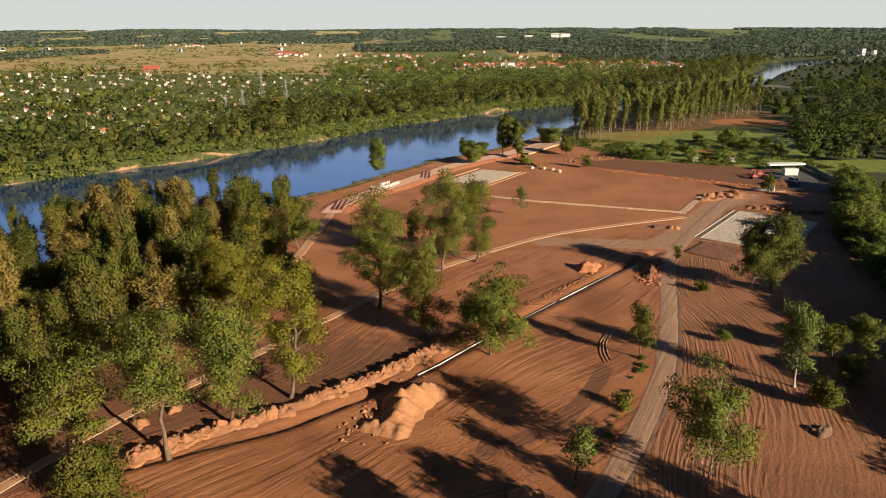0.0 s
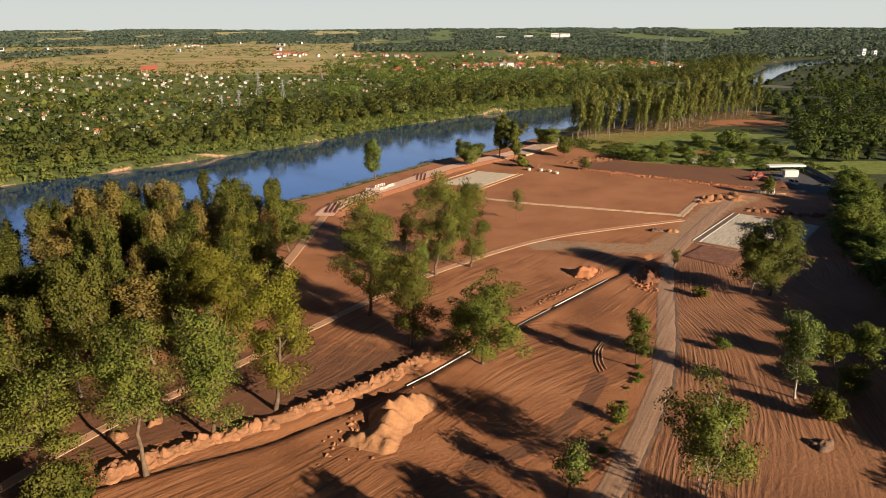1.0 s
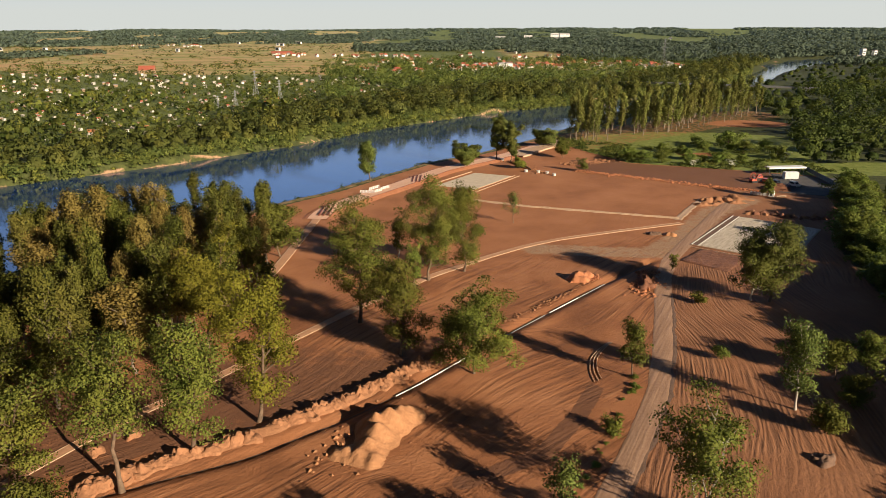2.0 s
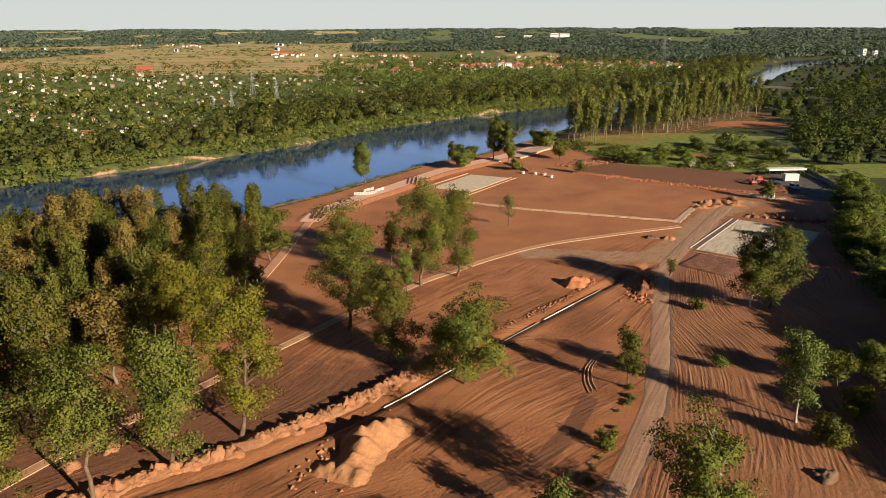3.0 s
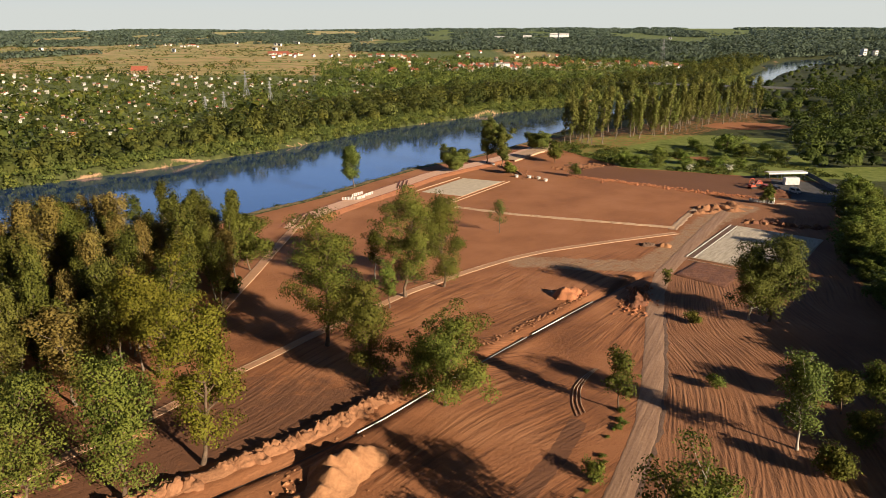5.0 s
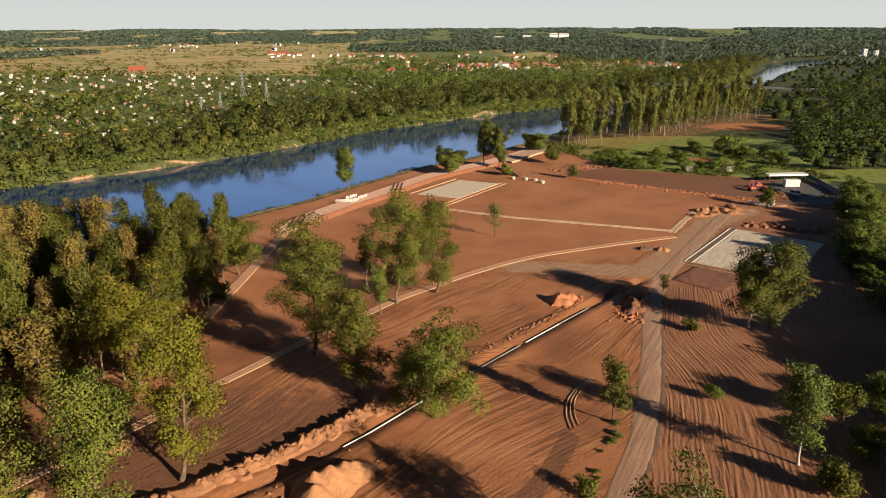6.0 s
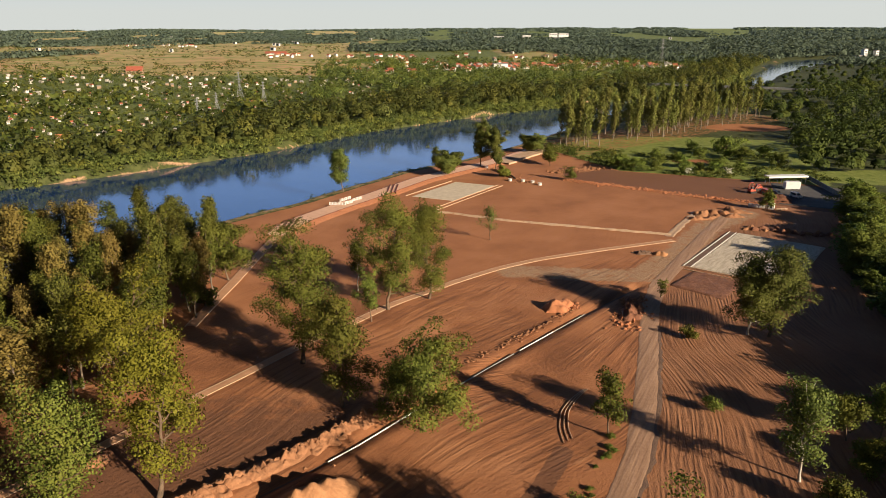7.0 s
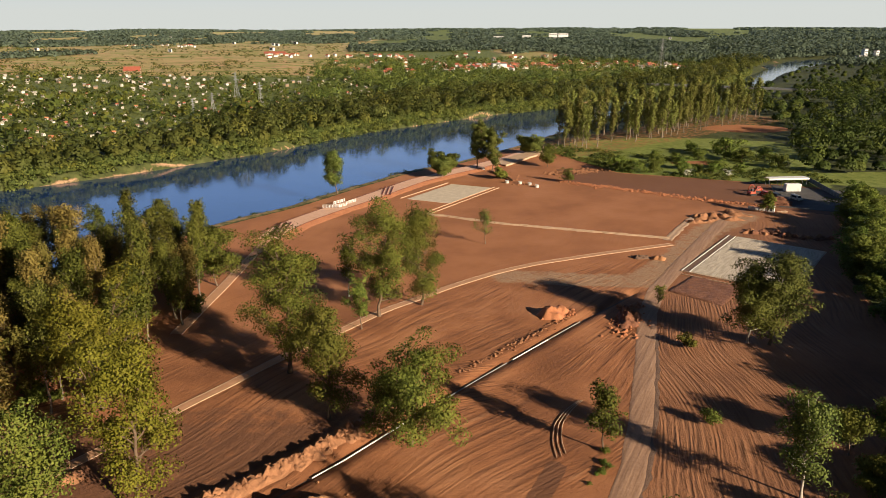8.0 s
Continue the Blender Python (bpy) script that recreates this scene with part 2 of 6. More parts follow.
TRENCH = [(-48, 84), (-33, 91.5), (-25, 95.5), (-14, 104), (-2, 116), (8, 128), (22, 144), (42, 166), (59, 183)]
ROAD = [(2, 44), (11, 62), (21.5, 79), (26, 86), (33, 99), (40, 113), (45, 127), (50, 143), (55, 160), (58, 170), (64, 184), (76, 203), (92, 228), (108, 252)]
WOOD_LINE = [(40, -120), (88, 90), (99, 140), (114, 195), (146, 252), (158, 290)]


def ground_z(x, y):
    x, y = np.asarray(x, float), np.asarray(y, float)
    wob = 0.8 * lattice_noise(x, y, 14, 3) + 1.2 * lattice_noise(x, y, 45, 4)
    d = np.hypot(x, y)
    big = smooth(300, 900, d)
    far = -side(FAR_BANK, x, y) + wob * (1 + big)
    near = side(NEAR_BANK, x, y) + 0.7 * wob
    depth = np.minimum(1 - smooth(-2, 2.5, far), 1 - smooth(-3, 7, near))
    z = -7.5 * depth
    rough = (0.10 * lattice_noise(x, y, 6, 5) + 0.16 * lattice_noise(x, y, 17, 6)) * (1 - 0.8 * smooth(172, 190, y) * (1 - smooth(312, 330, y)))
    z = z + rough * (1 - depth)
    # pipe trench and wheel ruts
    tr = np.abs(side(TRENCH, x, y))
    z = z - 0.55 * (1 - smooth(0.3, 1.3, tr)) + 0.16 * np.exp(-((tr - 2.6) / 0.8) ** 2)
    # low wooded rise on the horizon
    z = z + 37 * smooth(2600, 4900, d) + 9 * lattice_noise(x, y, 900, 8) * smooth(2800, 4600, d)
    return z


def lines(lo, hi, fine_lo, fine_hi, step, end_lo, end_hi, grow):
    """Grid lines: one metre apart in the middle of the site, then step, then wider and wider."""
    core = list(np.arange(lo, fine_lo, step)) + list(np.arange(fine_lo, fine_hi, 1.0)) + list(np.arange(fine_hi, hi + 0.01, step))
    s, a = step, core[0]
    left = []
    while a > end_lo:
        s *= grow
        a -= s
        left.append(a)
    s, b = step, core[-1]
    right = []
    while b < end_hi:
        s *= grow
        b += s
        right.append(b)
    return np.array(left[::-1] + core + right)


def ground_material():
    m = mat("site_ground", 0.95)
    k = N(m)
    k.p.inputs["Specular IOR Level"].default_value = 0.2
    cover = k.node("ShaderNodeVertexColor", layer="cover")
    sep = k.node("ShaderNodeSeparateColor")
    k.link(cover.outputs["Color"], sep.inputs[0])
    bare, meadow, sandy = sep.outputs[0], sep.outputs[1], sep.outputs[2]
    v = k.coords()
    # slowly bending direction of the tracks
    warp = k.node("ShaderNodeTexNoise")
    warp.inputs["Scale"].default_value, warp.inputs["Detail"].default_value = 0.014, 1.0
    k.link(v, warp.inputs["Vector"])
    vm = k.node("ShaderNodeVectorMath", "MULTIPLY_ADD")
    k.link(warp.outputs["Color"], vm.inputs[0])
    vm.inputs[1].default_value = (34, 34, 0)
    k.link(v, vm.inputs[2])
    wv = vm.outputs[0]
    ruts = k.noise(k.coords((0.05, 1.0, 1), radians(-50), wv), 1.0, 5.0, 0.62)
    ruts2 = k.noise(k.coords((0.05, 1.1, 1), radians(-82), wv), 1.0, 5.0, 0.68)
    ruts3 = k.noise(k.coords((0.05, 1.2, 1), radians(-22), wv), 1.0, 5.0, 0.68)
    # parallel blade marks, a metre apart, that bend with the passes of the machines
    def blade(rot, src):
        wave = k.node("ShaderNodeTexWave")
        wave.inputs["Scale"].default_value, wave.inputs["Distortion"].default_value = 0.34, 13.0
        wave.inputs["Detail"].default_value, wave.inputs["Detail Scale"].default_value = 4.0, 0.9
        k.link(k.coords((0.12, 1, 1), rot, src), wave.inputs["Vector"])
        wave.bands_direction = "Y"
        return wave.outputs["Fac"]
    ruts2 = k.mix(0.17, ruts2, blade(radians(-78), wv))
    ruts3 = k.mix(0.16, ruts3, blade(radians(-30), wv))
    zone = k.ramp(k.noise(v, 0.02, 1), (0.54, (0, 0, 0)), (0.60, (1, 1, 1)))
    tracks = k.mix(cover.outputs["Alpha"], k.mix(zone, ruts, ruts3), ruts2)
    # the levelled field beyond is rolled nearly smooth
    xyz = k.node("ShaderNodeSeparateXYZ")
    k.link(v, xyz.inputs[0])
    tracks = k.mix(k.ramp(k.noise(v, 0.045, 3, 0.6), (0.42, (0.75, 0.75, 0.75)), (0.56, (0, 0, 0))), tracks, (0.5, 0.5, 0.5))
    calm = k.ramp(k.math("DIVIDE", k.math("ADD", xyz.outputs[1], k.math("MULTIPLY", xyz.outputs[0], -0.5)), 1000), (0.165, (0, 0, 0)), (0.185, (0.75, 0.75, 0.75)))
    tracks = k.mix(calm, tracks, (0.5, 0.5, 0.5))
    grain = k.noise(v, 1.6, 6, 0.65)
    stain = k.noise(v, 0.05, 5, 0.6)
    earth = k.ramp(stain, (0.34, (0.20, 0.08, 0.036)), (0.5, (0.345, 0.142, 0.062)), (0.66, (0.44, 0.20, 0.095)))
    earth = k.mix(k.ramp(tracks, (0.41, (0.68, 0.68, 0.68)), (0.50, (0, 0, 0))), earth, (0.13, 0.057, 0.03))
    earth = k.mix(k.ramp(tracks, (0.56, (0, 0, 0)), (0.66, (0.5, 0.5, 0.5))), earth, (0.48, 0.25, 0.13))
    earth = k.mix(k.math("MULTIPLY", grain, 0.35), earth, (0.40, 0.17, 0.073))
    # the rolled field is paler; churned brown ground beyond the track includes painted shade
    earth = k.mix(k.math("MULTIPLY", calm, 0.5), earth, (0.43, 0.185, 0.083))
    earth = k.mix(k.math("MULTIPLY", cover.outputs["Alpha"], 0.36), earth, (0.20, 0.112, 0.068))
    sand = k.ramp(grain, (0.3, (0.30, 0.175, 0.10)), (0.7, (0.45, 0.29, 0.175)))
    tuft = k.noise(v, 0.25, 6, 0.7)
    lawn = k.ramp(tuft, (0.35, (0.12, 0.17, 0.03)), (0.65, (0.25, 0.28, 0.07)))
    grass = k.ramp(tuft, (0.35, (0.028, 0.04, 0.012)), (0.65, (0.085, 0.10, 0.03)))
    # farmland in long strips
    strip = k.noise(k.coords((0.0024, 0.013, 1), radians(8)), 1.0, 3, 0.6)
    farm = k.ramp(strip, (0.0, (0.27, 0.28, 0.07)), (0.42, (0.50, 0.38, 0.15)), (0.47, (0.56, 0.34, 0.16)), (0.51, (0.29, 0.30, 0.08)), (0.56, (0.50, 0.37, 0.15)), steps=True)
    farm = k.mix(k.ramp(k.noise(v, 0.012, 6, 0.7), (0.5, (0, 0, 0)), (0.66, (0.4, 0.4, 0.4))), farm, (0.10, 0.13, 0.035))
    edge = k.math("SUBTRACT", k.noise(v, 0.35, 5, 0.7), 0.5)

    def mask(c):
        return k.ramp(k.math("ADD", c, k.math("MULTIPLY", edge, 0.7)), (0.42, (0, 0, 0)), (0.58, (1, 1, 1)))
    more = k.node("ShaderNodeVertexColor", layer="cover_more")
    sep2 = k.node("ShaderNodeSeparateColor")
    k.link(more.outputs["Color"], sep2.inputs[0])
    col = k.mix(mask(sep2.outputs[0]), grass, lawn)
    col = k.mix(mask(meadow), col, farm)
    # darker soil, and the painted band of shade beside the track
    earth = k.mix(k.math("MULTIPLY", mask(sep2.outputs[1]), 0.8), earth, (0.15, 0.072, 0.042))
    col = k.mix(mask(bare), col, earth)
    col = k.mix(mask(sandy), col, sand)
    fine = k.noise(v, 5.0, 3, 0.7)
    col = k.mix(k.ramp(fine, (0.35, (0.28, 0.28, 0.28)), (0.5, (0, 0, 0))), col, (0.13, 0.07, 0.038))
    h = k.math("ADD", k.math("MULTIPLY", tracks, 1.3), k.math("MULTIPLY", grain, 0.5))
    k.out(col, k.bump(h, 0.7, 0.4))
    return m


def site_mask(x, y):
    """Where the bare building site lies."""
    near = side(NEAR_BANK, x, y)
    wood = -side(WOOD_LINE, x, y)
    top = side([(40, 395), (66, 372), (88, 322), (131, 304), (165, 288)], x, y)
    return smooth(8, 12, near) * smooth(-4, 2, wood) * smooth(-3, 3, top) * (y < 420)


def build_ground():
    xs = lines(-260, 230, -66, 130, 2.0, -4900, 4900, 1.06)
    ys = lines(60, 640, 72, 260, 2.0, -1500, 4950, 1.06)
    X, Y = np.meshgrid(xs, ys)
    Z = ground_z(X, Y)
    nx, ny = len(xs), len(ys)
    i, j = np.meshgrid(np.arange(nx - 1), np.arange(ny - 1))
    a = (j * nx + i).ravel()
    me = mesh_np("ground", np.stack([X, Y, Z], -1).reshape(-1, 3), np.stack([a, a + 1, a + 1 + nx, a + nx], 1), smooth=True)
    x, y = X.ravel(), Y.ravel()
    bare = site_mask(x, y)
    # clearings behind the poplars and under them
    bare = np.maximum(bare, 0.75 * (1 - smooth(10, 26, np.hypot((x - 196) / 1.6, y - 452))))
    bare = np.maximum(bare, 0.47 * (1 - smooth(20, 34, np.abs(side([(60, 372), (120, 420), (215, 500)], x, y)))))
    bare = np.maximum(bare, 0.8 * (1 - smooth(3, 8, np.hypot((x - 128) / 2.2, y - 342))))
    farm = smooth(820, 930, y + 0.22 * x + 40 * lattice_noise(x, y, 110, 12)) * smooth(-40, -120, x + 0.05 * y + 60 * lattice_noise(x, y, 130, 2))
    farm = np.maximum(farm, smooth(980, 1050, y) * smooth(150, 0, np.abs(x - 200)) * 0.8)
    near = side(NEAR_BANK, x, y)
    far = -side(FAR_BANK, x, y)
    sandy = 0.62 * (1 - smooth(0.4, 1.2, np.abs(far + 0.1))) * (0.9 + 0.1 * lattice_noise(x, y, 30, 9))
    sandy = np.maximum(sandy, 0.8 - 0.8 * smooth(0.6, 1.8, np.abs(side([(-106, 361), (-94, 377), (-81, 392)], x, y) + 1)))
    sandy = np.maximum(sandy, 0.5 * (1 - smooth(1, 5, np.abs(near - 7))))
    sandy = np.maximum(sandy, 0.58 * (1 - smooth(3, 9, np.abs(side([(30, 194), (50, 191), (62, 190), (78, 209), (94, 234), (112, 250)], x, y)))))
    right = smooth(-2, 4, side(ROAD, x, y))
    cover = np.stack([bare, farm, np.clip(sandy, 0, 1), right], 1).astype(np.float32)
    at = me.color_attributes.new("cover", "FLOAT_COLOR", "POINT")
    at.data.foreach_set("color", cover.ravel())
    d_eye = np.hypot(x, y)
    lawn = (1 - smooth(-3, 3, side([(40, 395), (66, 372), (88, 322), (131, 304), (165, 288)], x, y))) * (1 - smooth(60, 75, np.hypot((x - 135) / 1.2, (y - 350)))) * (y > 285) * (1 - smooth(160, 172, x - 0.3 * (y - 300)))
    lawn = np.maximum(lawn, 1 - smooth(13, 17, np.hypot((x - 190) / 2.0, y - 306)))
    lawn = np.maximum(lawn, 0.52 * smooth(20, 60, far) * (d_eye > 300))
    lawn = np.maximum(lawn, 0.5 * (1 - smooth(1, 5, np.abs(near - 7.5))))
    # darker soil beyond the field's edge and left of the trench
    dark_soil_shade = smooth(-2, 4, -side([(55, 309), (82, 290.5), (108, 272.5), (130, 258)], x, y)) * smooth(-2, 4, side([(40, 395), (66, 372), (88, 322), (131, 304), (165, 288)], x, y)) * (x > 62) * (y < 330)
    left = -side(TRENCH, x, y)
    dark_soil_shade = np.maximum(dark_soil_shade, 0.62 * smooth(4, 8, left) * (1 - smooth(30, 44, left)) * (1 - smooth(120, 152, y)))
    # long dark band left of the track: shade painted into the earth colour
    shade_band = 1 - smooth(0.9, 2.2, np.abs(side([(6, 89), (11, 91.4), (18.5, 96), (21.5, 100.7), (25, 106), (29.5, 114.7)], x, y)))
    dark_soil_shade = np.maximum(dark_soil_shade, shade_band)
    extra = np.stack([lawn, dark_soil_shade, lawn * 0, lawn * 0 + 1], 1).astype(np.float32)
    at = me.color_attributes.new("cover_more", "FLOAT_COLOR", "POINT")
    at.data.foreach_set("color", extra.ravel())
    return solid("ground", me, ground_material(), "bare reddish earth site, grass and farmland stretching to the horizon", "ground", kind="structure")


ground = build_ground()


def water_material():
    # blue base adds to the sky's reflection; IOR lifted from 1.33 to strengthen it
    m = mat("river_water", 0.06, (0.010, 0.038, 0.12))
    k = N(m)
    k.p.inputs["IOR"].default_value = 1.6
    v = k.coords((1, 1.6, 1), radians(50))
    a, b = k.noise(v, 0.5, 4, 0.6), k.noise(v, 0.045, 3)
    k.out(None, k.bump(k.math("ADD", k.math("MULTIPLY", a, 0.3), b), 0.16, 0.5), k.ramp(b, (0.35, (0.03, 0.03, 0.03)), (0.65, (0.10, 0.10, 0.10))))
    return m


def build_water():
    bm = bmesh.new()
    for x, y in ((-600, -200), (-150, -200), (900, 1000), (2000, 1300), (2000, 1800), (300, 1500), (-600, 400)):
        bm.verts.new((x, y, WATER_Z))
    bm.faces.new(bm.verts)
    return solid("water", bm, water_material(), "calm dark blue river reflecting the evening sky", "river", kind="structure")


build_water()


# ---- strips and pads on the ground ----
def resample(points, step):
    P = np.array(points, float)
    d = np.r_[0, np.cumsum(np.hypot(*np.diff(P, axis=0).T))]
    s = np.linspace(0, d[-1], max(2, int(d[-1] / step) + 1))
    # smooth by a short running mean
    X = np.stack([np.interp(s, d, P[:, 0]), np.interp(s, d, P[:, 1])], 1)
    for _ in range(6):
        X[1:-1] = (X[:-2] + 2 * X[1:-1] + X[2:]) / 4
    return X, s


def ribbon(points, profile, step=1.2, wobble=0.0, seed=1, lift=0.0, tall=None):
    """A strip along points; profile: pairs of offset across (plus to the right) and height."""
    X, s = resample(points, step)
    T = np.gradient(X, axis=0)
    T /= np.linalg.norm(T, axis=1, keepdims=True)
    R = np.stack([T[:, 1], -T[:, 0]], 1)
    o = np.array([p[0] for p in profile])
    h = np.array([p[1] for p in profile])
    P = X[:, None] + R[:, None] * o[None, :, None]
    if wobble:
        P += wobble * np.stack([lattice_noise(P[..., 0], P[..., 1], 1.7, seed), lattice_noise(P[..., 0], P[..., 1], 1.7, seed + 5)], -1)
    H = h[None] * (tall(X[:, 0], X[:, 1])[:, None] if tall else 1.0)
    Z = ground_z(P[..., 0], P[..., 1]) + H + lift
    V = np.concatenate([P, Z[..., None]], -1).reshape(-1, 3)
    n, k = len(X), len(o)
    i, j = np.meshgrid(np.arange(n - 1), np.arange(k - 1), indexing="ij")
    a = (i * k + j).ravel()
    return V, np.stack([a, a + k, a + k + 1, a + 1], 1)


def road_material():
    m = mat("dirt_road", 0.95)
    k = N(m)
    v = k.coords()
    a, b = k.noise(k.coords((0.08, 1.3, 1), radians(-62)), 1.0, 4), k.noise(v, 1.4, 5, 0.7)
    c = k.ramp(k.math("ADD", k.math("MULTIPLY", a, 0.6), k.math("MULTIPLY", b, 0.4)), (0.3, (0.24, 0.13, 0.075)), (0.55, (0.37, 0.218, 0.132)), (0.75, (0.47, 0.30, 0.19)))
    k.out(c, k.bump(k.math("ADD", a, k.math("MULTIPLY", b, 0.4)), 0.7, 0.15))
    return m


M_ROAD = road_material()
solid("road", mesh_np("road", *ribbon(ROAD, [(-1.95, 0.02), (-1.5, 0.10), (-0.85, 0.05), (0, 0.14), (0.85, 0.05), (1.5, 0.10), (1.95, 0.02)], 1.0, 0.12, 3), smooth=True), M_ROAD,
      "grey-brown compacted dirt track through the site", "road", kind="structure")


# dark strip laid along the track's right edge
solid("rut", mesh_np("rut", *ribbon([(22.5, 77), (28.3, 86), (35.2, 99), (42.2, 113), (47.2, 127), (52.2, 143), (57, 160)], [(-0.42, 0.03), (-0.2, 0.06), (0.12, 0.05), (0.4, 0.02)], 0.8, 0.35, 14), smooth=True), M_TRENCH,
      "narrow dark wheel rut beside the dirt track", "rut", kind="structure")


def quad_pad(corner, along, across, top, skirt=0.25, step=1.0, rough=0.05, seed=0):
    """A raised pad from a corner, two edge vectors and a height."""
    c, a, b = np.array(corner, float), np.array(along, float), np.array(across, float)
    na, nb = max(2, int(np.linalg.norm(a) / step)), max(2, int(np.linalg.norm(b) / step))
    s, t = np.meshgrid(np.linspace(0, 1, na), np.linspace(0, 1, nb), indexing="ij")
    P = c + s[..., None] * a + t[..., None] * b
    rim = (s == 0) | (s == 1) | (t == 0) | (t == 1)
    Z = top + rough * lattice_noise(P[..., 0], P[..., 1], 1.3, seed)
    Z = np.where(rim, -skirt, Z)
    V = np.concatenate([P, Z[..., None]], -1).reshape(-1, 3)
    i, j = np.meshgrid(np.arange(na - 1), np.arange(nb - 1), indexing="ij")
    q = (i * nb + j).ravel()
    return V, np.stack([q, q + 1, q + 1 + nb, q + nb], 1)


# ---- trees ----
def branch(rng, start, way, length, bend, n=5):
    """Points of a limb that turns upward."""
    P = [np.array(start, float)]
    d = np.array(way, float)
    for _ in range(n):
        d = d + rng.normal(0, 0.16, 3) + np.array([0, 0, bend])
        d /= np.linalg.norm(d)
        P.append(P[-1] + d * length / n)
    return np.array(P)


def grow_tree(seed, h, r, clear=0.2, limbs=13, clump=1.2, per=20, leaf=0.4, up=(0.15, 1.1), leader=0.72, shape=(0.28, 0.62), stretch=0.75, stems=1, twigs=True, bunch=1.0):
    """Wood and leaves of one tree: wavering stems, limbs of uneven reach, each with side boughs that end in rounded leaf clumps, with gaps between."""
    rng = np.random.default_rng(seed)
    wood, boughs, C, S = [], [], [], []
    r0 = (0.010 * h + 0.05) / math.sqrt(stems)
    for st in range(stems):
        lean = rng.normal(0, 0.03, 2) if stems == 1 else 0.2 * np.array([math.cos(2.4 * st), math.sin(2.4 * st)])
        n = 9
        zs = np.linspace(-0.3, h * leader, n)
        way_ = np.cumsum(rng.normal(0, 0.011 * h, (n, 2)), axis=0) * (zs > 1)[:, None]
        trunk = np.concatenate([lean * zs[:, None] + way_, zs[:, None]], 1)
        rad = np.interp(zs, [-0.3, 0.8, h * leader * 0.6, h * leader], [r0 * 1.6, r0, r0 * 0.62, 0.05])
        wood.append(tube(trunk, rad, 8 if twigs else 5))
        m = max(4, limbs // stems)
        lobes = rng.uniform(0.55, 1.25, 5)
        for i in range(m + 1):
            g = min(1.0, (i + rng.uniform(0, 0.7)) / m)
            z = h * leader * (clear / leader + (0.98 - clear / leader) * g ** 0.9)
            base = np.array([np.interp(z, zs, trunk[:, 0]), np.interp(z, zs, trunk[:, 1]), z])
            az = i * 2.4 + rng.normal(0, 0.4)
            reach = r * lobes[i % 5] * math.sin(math.pi * (shape[0] + shape[1] * g)) ** 0.8 * rng.uniform(0.75, 1.1)
            elev = min(1.4, rng.normal(up[0] + (up[1] - up[0]) * g, 0.16))
            if i == m:
                elev, reach = 1.35, 0.3 * r
            way = np.array([math.cos(az) * math.cos(elev), math.sin(az) * math.cos(elev), math.sin(elev)])
            L = max(reach, 0.15 * r) / max(0.42, math.cos(elev))
            P = branch(rng, base, way, L, 0.06)
            rb = max(0.05, np.interp(z, zs, rad) * 0.55)
            boughs.append(tube(P, np.linspace(rb, 0.035, len(P)), 5 if twigs else 3))
            for j in range(max(2, int(bunch * (2.2 + 0.95 * L / clump)))):
                t = 1.0 if j == 0 else rng.uniform(0.3, 1.0)
                q = P[int(t * (len(P) - 1) + 0.5)]
                side_way = rng.normal(0, 1, 3) * [1, 1, 0.8]
                c = q + side_way / np.linalg.norm(side_way) * rng.uniform(0.25, 0.9) * (0.3 * L + 0.4 * clump) * (1.0 if j else 0.2) + [0, 0, 0.25 * clump]
                if twigs and j:
                    p = P[max(0, int(t * (len(P) - 1) + 0.5) - 1)]
                    boughs.append(tube(np.stack([p, (p + c) / 2 + rng.normal(0, 0.1, 3) - [0, 0, 0.1], c]), [0.06, 0.045, 0.02], 4))
                rc = clump * rng.uniform(0.55, 1.3)
                k = max(6, int(per * rc * rc * rng.uniform(0.6, 1.3)))
                d = rng.normal(0, 1, (k, 3))
                d[:, 2] += 0.35
                d /= np.linalg.norm(d, axis=1, keepdims=True)
                C.append(c + d * [1, 1, stretch] * rc * rng.uniform(0.5, 1.15, (k, 1)))
                out = np.array([c[0], c[1], 0]) / (math.hypot(c[0], c[1]) + 0.8)
                S.append(d * 0.9 + out * 0.55 + [0, 0, 0.2])
    C, S = np.concatenate(C), np.concatenate(S)
    wv, wf = joined(wood)
    bv, bf = joined(boughs)
    # draw the whole to its height and spread
    kz = h / np.percentile(C[:, 2], 99.6)
    kr = r / np.percentile(np.hypot(C[:, 0], C[:, 1]), 94)
    for A in (C, wv, bv):
        A *= [kr, kr, kz]
    S = S + rng.normal(0, 0.22, S.shape)
    S /= np.linalg.norm(S, axis=1, keepdims=True)
    lv, lf = leaf_quads(C, S, leaf, rng, 0.55)
    return (wv, wf), (bv, bf), (lv, lf, np.repeat(S, 4, axis=0))


def make_tree(name, m, label, seed, h, r, leafmat, barkmat, group="", category="tree", **kw):
    w, b, l = grow_tree(seed, h, r, **kw)
    t = thing(name, m, label, category, group)
    part("trunk", mesh_np("trunk", *w, smooth=True), barkmat, t)
    tagged(part("branchwork", mesh_np("branchwork", *b, smooth=True), barkmat, t), kind="stuff")
    part("crown", leafy_mesh("crown", *l), leafmat, t)
    return t


def at_ground(x, y, turn=0.0, sink=0.0):
    return pose(x, y, float(ground_z(x, y)) - sink, 0, 0, turn)


